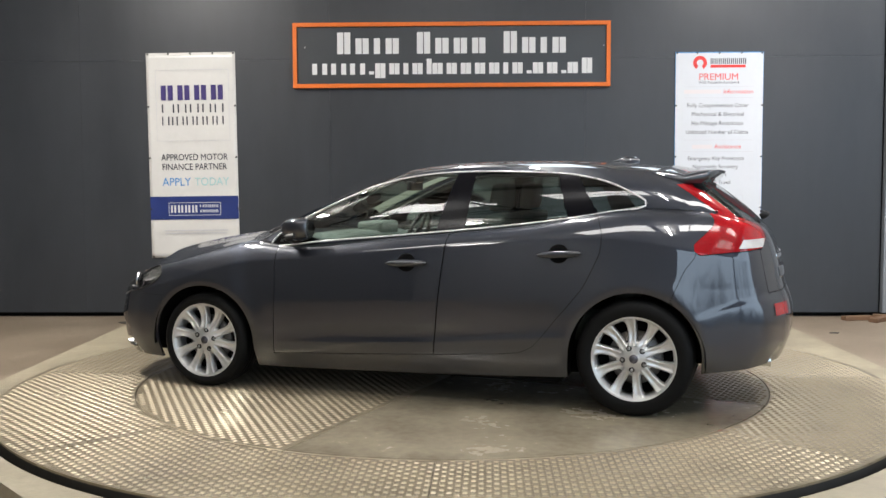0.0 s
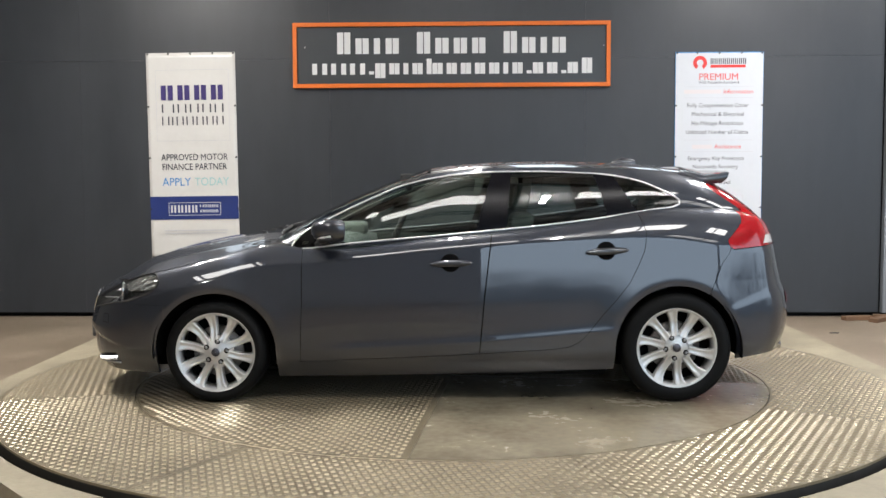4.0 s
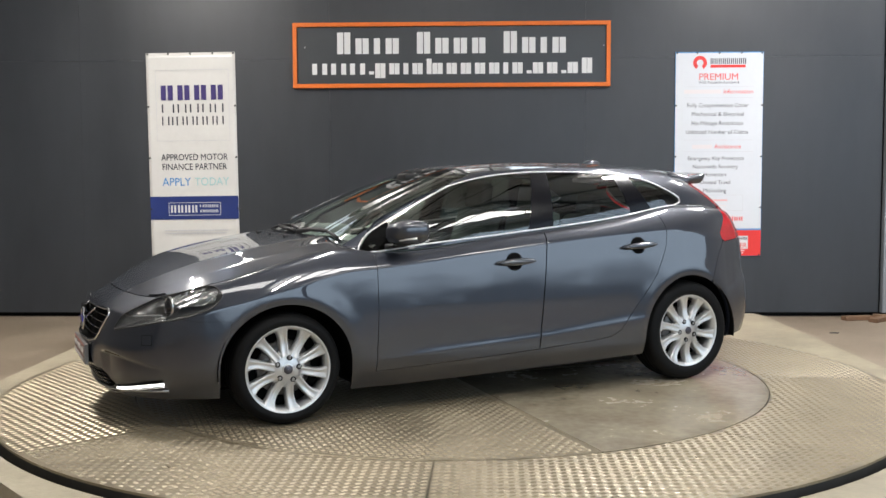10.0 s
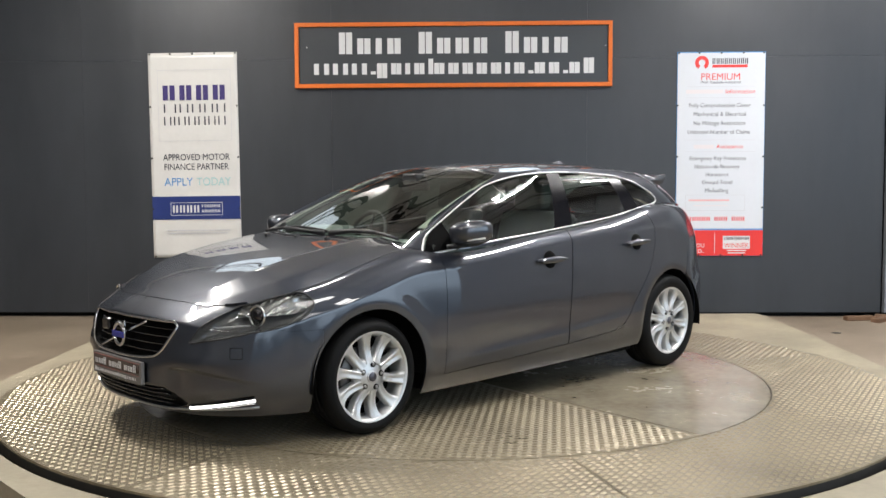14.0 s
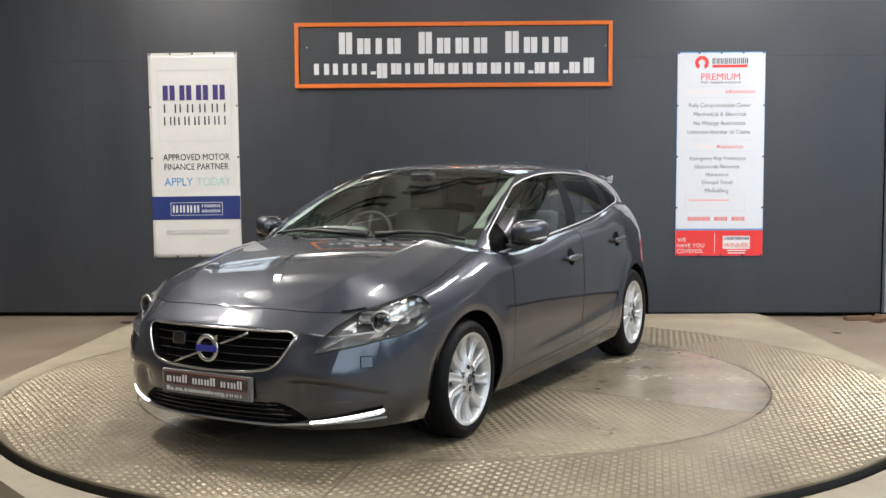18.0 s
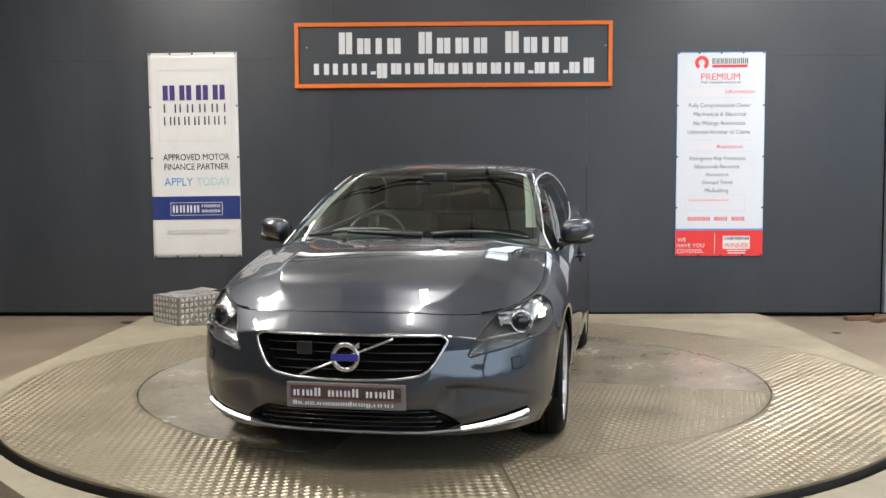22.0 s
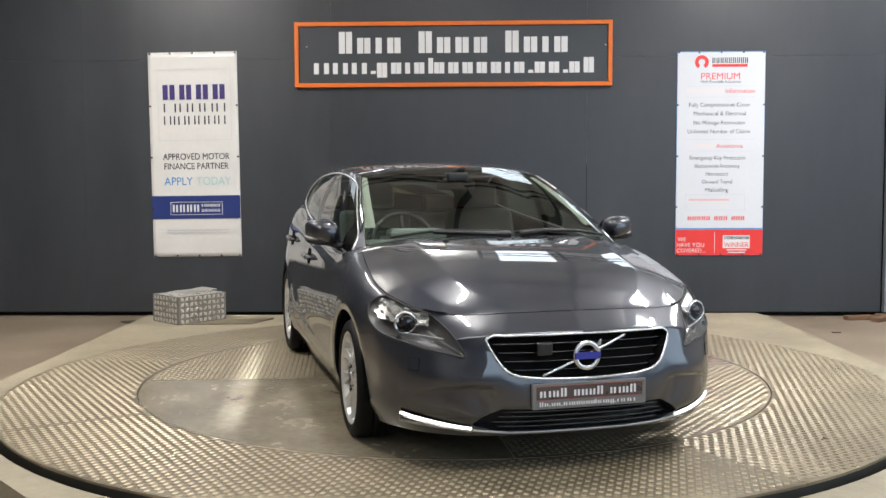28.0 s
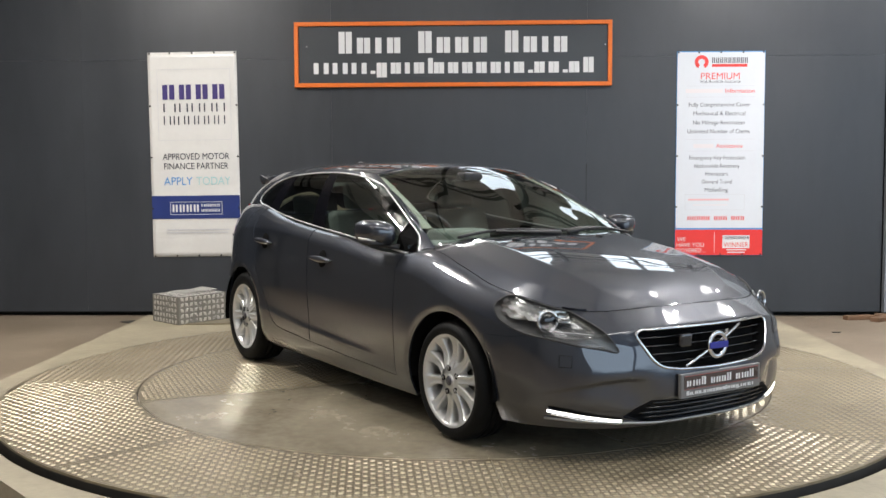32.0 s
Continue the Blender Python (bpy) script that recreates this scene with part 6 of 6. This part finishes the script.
def finance_banner():
    w, h = 0.978, 2.236
    b = wall_thing("finance_banner", "tall white vinyl banner with violet and navy print", "banner", -3.291, 2.694, 0.0, "wall banners")
    b.matrix_world = WALL_M @ pose(-3.291, 0, 2.694, 0, -0.55, 0)
    sheet_part(b, "sheet", w, h, M_WHITE, "creased white vinyl sheet", seed=3)
    k = w / 158
    X = lambda px: (px - 258) * k
    Z = lambda py: -(py - 95) * h / 362
    outline(b, X(274), X(404), Z(250), Z(125), 0.004, M_PALE)
    X = lambda px: (px - 262) * k
    bars(b, "BBBB", X(287), X(395), Z(178), 26 * k, M_PURPLE, label="bold violet name drawn as plain bars", weight=0.24)
    bars(b, "MBBBB", X(288), X(396), Z(200), 15 * k, M_INK, label="thin dark name drawn as plain bars", weight=0.09)
    bars(b, "BIBBBBB", X(288), X(396), Z(222), 15 * k, M_INK, label="thin dark name drawn as plain bars", weight=0.09)
    X = lambda px: (px - 265) * k
    words(b, "APPROVED MOTOR", X(287), X(406), Z(284), 11 * k, M_INK)
    words(b, "FINANCE PARTNER", X(289), X(404), Z(301), 11 * k, M_INK)
    words(b, "APPLY", X(288), X(339), Z(329), 14 * k, M_SKY)
    words(b, "TODAY", X(346), X(407), Z(329), 14 * k, M_TEAL)
    flatbar(b, "navy_band", 0.002, w - 0.002, Z(389), Z(348), M_NAVY, label="navy blue printed band")
    X = lambda px: (px - 267) * k
    outline(b, X(300), X(393), Z(382), Z(359), 0.005, M_LETTER, -0.0156, "thin white frame in the band")
    bars(b, "BBBB", X(304), X(350), Z(377), 13 * k, M_LETTER, -0.017, "white name drawn as plain bars")
    bars(b, "MBBBB", X(356), X(388), Z(368), 5 * k, M_LETTER, -0.017, "small white bars")
    bars(b, "BIBBBBB", X(356), X(388), Z(377), 5 * k, M_LETTER, -0.017, "small white bars")
    flatbar(b, "small_print", X(292), X(405), Z(409.5), Z(407.8), M_PALE, label="faint line of small print")
    flatbar(b, "small_print", X(292), X(402), Z(414.5), Z(413), M_PALE, label="faint line of small print")
    eyelets(b, w, h)


def warranty_banner():
    w, h = 0.943, 2.196
    b = wall_thing("warranty_banner", "tall white banner with red print and red foot", "banner", 2.453, 2.664, 0.0, "wall banners")
    sheet_part(b, "sheet", w, h, M_SKY, "vinyl sheet with a blue border", seed=8, wave=0.003)
    k = w / 156
    X = lambda px: (px - 1195) * k
    Z = lambda py: -(py - 93) * h / 361
    flatbar(b, "white_field", 0.006, w - 0.005, Z(405), -0.010, M_FIELD, -0.0128, label="white printed field")
    flatbar(b, "red_foot", 0.002, w - 0.002, -h + 0.004, Z(408), M_RED, -0.0128, label="red printed foot of the banner")
    bm = bmesh.new()
    rings = []
    for i in range(22):
        a = radians(-60 + 300 * i / 21)
        rings.append([bm.verts.new((X(1238.5) + r * math.cos(a), -0.0155, Z(112) + r * math.sin(a))) for r in (0.035, 0.074)])
    for A, B in zip(rings, rings[1:]):
        bm.faces.new((A[0], A[1], B[1], B[0]))
    part("round_mark", bm, M_RED, b, "red open ring mark")
    bars(b, "BBBBBBBBB", X(1257), X(1319), Z(114), 10 * k, M_INK, label="dark name drawn as plain bars")
    flatbar(b, "red_bar", X(1257), X(1319), Z(120.5), Z(115.5), M_RED, label="thin red bar")
    words(b, "PREMIUM", X(1237.5), X(1306), Z(142), 11.5 * k, M_RED)
    words(b, "With Roadside Assistance", X(1236), X(1308), Z(148.5), 5 * k, M_INK)
    for py in (153.5, 173, 247.5, 268):
        flatbar(b, "rule", X(1212), X(1334), Z(py + 0.5), Z(py), M_PALE, label="thin grey rule")
    flatbar(b, "faded_bar", X(1211), X(1277), Z(166), Z(159), M_PALE, label="faded unreadable words as a bar").data.materials[0] = M_FADED
    words(b, "Information", X(1281), X(1333), Z(166), 7.5 * k, M_RED)
    for t, a, c, py in (("Fully Comprehensive Cover", 1217, 1325, 190), ("Mechanical & Electrical", 1225, 1317, 205.5), ("No Mileage Restriction", 1225, 1316, 221.5), ("Unlimited Number of Claims", 1215, 1325, 237),
                        ("Emergency Key Protection", 1219, 1318, 283.5), ("Nationwide Recovery", 1228, 1308, 298), ("Homestart", 1248, 1288, 312), ("Onward Travel", 1241.5, 1295, 326), ("Misfuelling", 1247, 1288, 340.5)):
        words(b, t, X(a), X(c), Z(py), 7.2 * k, M_INK)
    flatbar(b, "faded_bar", X(1226), X(1262), Z(263), Z(256), M_FADED, label="faded unreadable word as a bar")
    words(b, "Assistance", X(1266), X(1313), Z(262.5), 7 * k, M_RED)
    outline(b, X(1212), X(1318), Z(373), Z(345), 0.003, M_PALE)
    flatbar(b, "faded_bar", X(1218), X(1290), Z(356), Z(353), M_PINK, label="faded pink line of small print")
    flatbar(b, "faded_bar", X(1226), X(1288), Z(365), Z(363), M_FADED, label="faded line of small print")
    bars(b, "aaaaa aaa aaa", X(1217), X(1317), Z(391), 10 * k, M_RED, label="red contact line drawn as plain bars")
    for t, a, c, py in (("WE", 1199, 1214, 428.5), ("HAVE YOU", 1198, 1247, 438.5), ("COVERED...", 1198, 1249, 448.5)):
        words(b, t, X(a), X(c), Z(py), 7 * k, M_LETTER, -0.0155)
    flatbar(b, "divider", X(1265), X(1265.8), Z(449), Z(413), M_LETTER, -0.0142, label="thin white divider")
    flatbar(b, "white_box", X(1280), X(1328), Z(441), Z(418), M_LETTER, -0.0142, label="white award box")
    words(b, "WINNER", X(1282), X(1326), Z(439), 8.5 * k, M_RED, -0.0165)
    bars(b, "MBBBBBBBBBB", X(1282), X(1326), Z(425), 5 * k, M_INK, -0.0165, "small name drawn as plain bars")
    flatbar(b, "small_print", X(1287), X(1322), Z(445), Z(443), M_LETTER, -0.0142, label="line of small print")
    flatbar(b, "small_print", X(1289), X(1320), Z(449.5), Z(447.5), M_LETTER, -0.0142, label="line of small print")
    eyelets(b, w, h)


M_FADED = mat("faded_ink", (0.70, 0.66, 0.67), 0.5, var=0)


def step_box():
    """The tread plate step on the slab."""
    e = empty("step_box", "aluminium tread plate step box standing on the slab", "step")
    A, B, C = Vector((-2.50, 2.54, 0)), Vector((-2.83, 2.86, 0)), Vector((-2.16, 2.98, 0))
    base = -0.035
    top = 0.225
    D = B + (C - A)
    pts = [A, C, D, B]
    bm = bmesh.new()
    prism(bm, [(p.x, p.y) for p in pts], base, top)
    bmesh.ops.bevel(bm, geom=bm.edges[:], offset=0.004, segments=2, affect="EDGES")
    part("casing", bm, M_BOXPL, e, "folded tread plate casing")
    def face(a, b, up, n, w, h, name):
        V, F = [], []
        p = 0.052
        for i in range(int(w / p)):
            for j in range(int(h / p)):
                cx, cz = (i + 0.5) * p + (w - int(w / p) * p) / 2, (j + 0.5) * p
                d = 1 if (i + j) % 2 else -1
                hl, hw = 0.028, 0.019
                k = len(V)
                for u, v, o in ((-hl, 0, 0), (0, -hw, 0), (hl, 0, 0), (0, hw, 0), (-hl * 0.5, 0, 0.003), (hl * 0.5, 0, 0.003)):
                    uu, vv = (u - v * d) * 0.7071, (u * d + v) * 0.7071
                    q = a + b * (cx + uu) + up * (cz + vv) + n * (o + 0.0005)
                    V.append(tuple(q))
                F += [(k, k + 1, k + 4), (k + 1, k + 2, k + 5, k + 4), (k + 2, k + 3, k + 5), (k + 3, k, k + 4, k + 5)]
        me = bpy.data.meshes.new(name)
        me.from_pydata(V, [], F)
        me.materials.append(M_PAD)
        o = new(name, me)
        tagged(o, "raised tread pattern", kind="stuff").parent = e
    Z = Vector((0, 0, 1))
    for a, c in ((B, A), (A, C)):
        d = (c - a)
        L = d.length
        d.normalize()
        n = Vector((d.y, -d.x, 0))
        face(a + Vector((0, 0, base)), d, Z, n, L, top - base, "tread")
    d1, d2 = (C - A), (B - A)
    face(A + Vector((0, 0, top)), d1.normalized(), d2.normalized(), Z, d1.length, d2.length, "tread")
    # folded pale sheet lying on it
    bm = bmesh.new()
    g = []
    for i in range(9):
        for j in range(5):
            p = A + d1 * (0.28 + 0.72 * i / 8) + d2 * (0.30 + 0.62 * j / 4)
            g.append(bm.verts.new((p.x, p.y, top + 0.008 + 0.004 * math.sin(i * 0.9) * (j / 4) + 0.014 * (i / 8) ** 2)))
    for i in range(8):
        for j in range(4):
            a = i * 5 + j
            bm.faces.new((g[a], g[a + 5], g[a + 6], g[a + 1]))
    bmesh.ops.solidify(bm, geom=bm.faces[:], thickness=0.006)
    bmesh.ops.recalc_face_normals(bm, faces=bm.faces[:])
    tagged(part("card_sheet", bm, M_WHITE, smooth=True), "pale creased card lying on the step box", "card")
    # loose tread plate on the slab beside it
    bm = bmesh.new()
    prism(bm, [(-2.44, 2.56), (-1.85, 2.60), (-1.70, 2.95), (-2.10, 2.86)], -0.034, -0.024)
    tagged(part("loose_plate", bm, M_TREAD), "flat tread plate lying by the step box", "plate")


def floor_bits():
    for u, v, a in ((4.35, 3.95, 10), (4.55, 3.85, 40), (4.72, 4.02, -20)):
        bm = bmesh.new()
        box(bm, -0.16, 0.16, -0.05, 0.05, 0, 0.045, 0.006)
        o = part("timber_offcut", bm, M_WOOD)
        o.matrix_world = pose(u, v, FLOOR_Z, 0, 0, a)
        tagged(o, "rough brown timber offcut on the floor", "timber", "timber offcuts")
    for x, y, r in ((-3.35, 3.95, 0.16), (3.75, 3.05, 0.045)):
        bm = bmesh.new()
        vs = [bm.verts.new((x + r * math.cos(a) * (1 + 0.15 * math.sin(3 * a)), y + 0.6 * r * math.sin(a), FLOOR_Z + 0.004)) for a in np.linspace(0, 2 * math.pi, 20, endpoint=False)]
        lo = [bm.verts.new((v.co.x, v.co.y, FLOOR_Z)) for v in vs]
        bm.faces.new(vs)
        for i in range(20):
            bm.faces.new((lo[i], lo[(i + 1) % 20], vs[(i + 1) % 20], vs[i]))
        tagged(part("drain_cover", bm, M_EDGE), "small dark round cover set in the floor", "cover")


name_sign()
finance_banner()
warranty_banner()
step_box()
floor_bits()


def motions():
    rows, rows_t = car_rows()
    walk(car, rows)
    walk(table, rows_t)


motions()
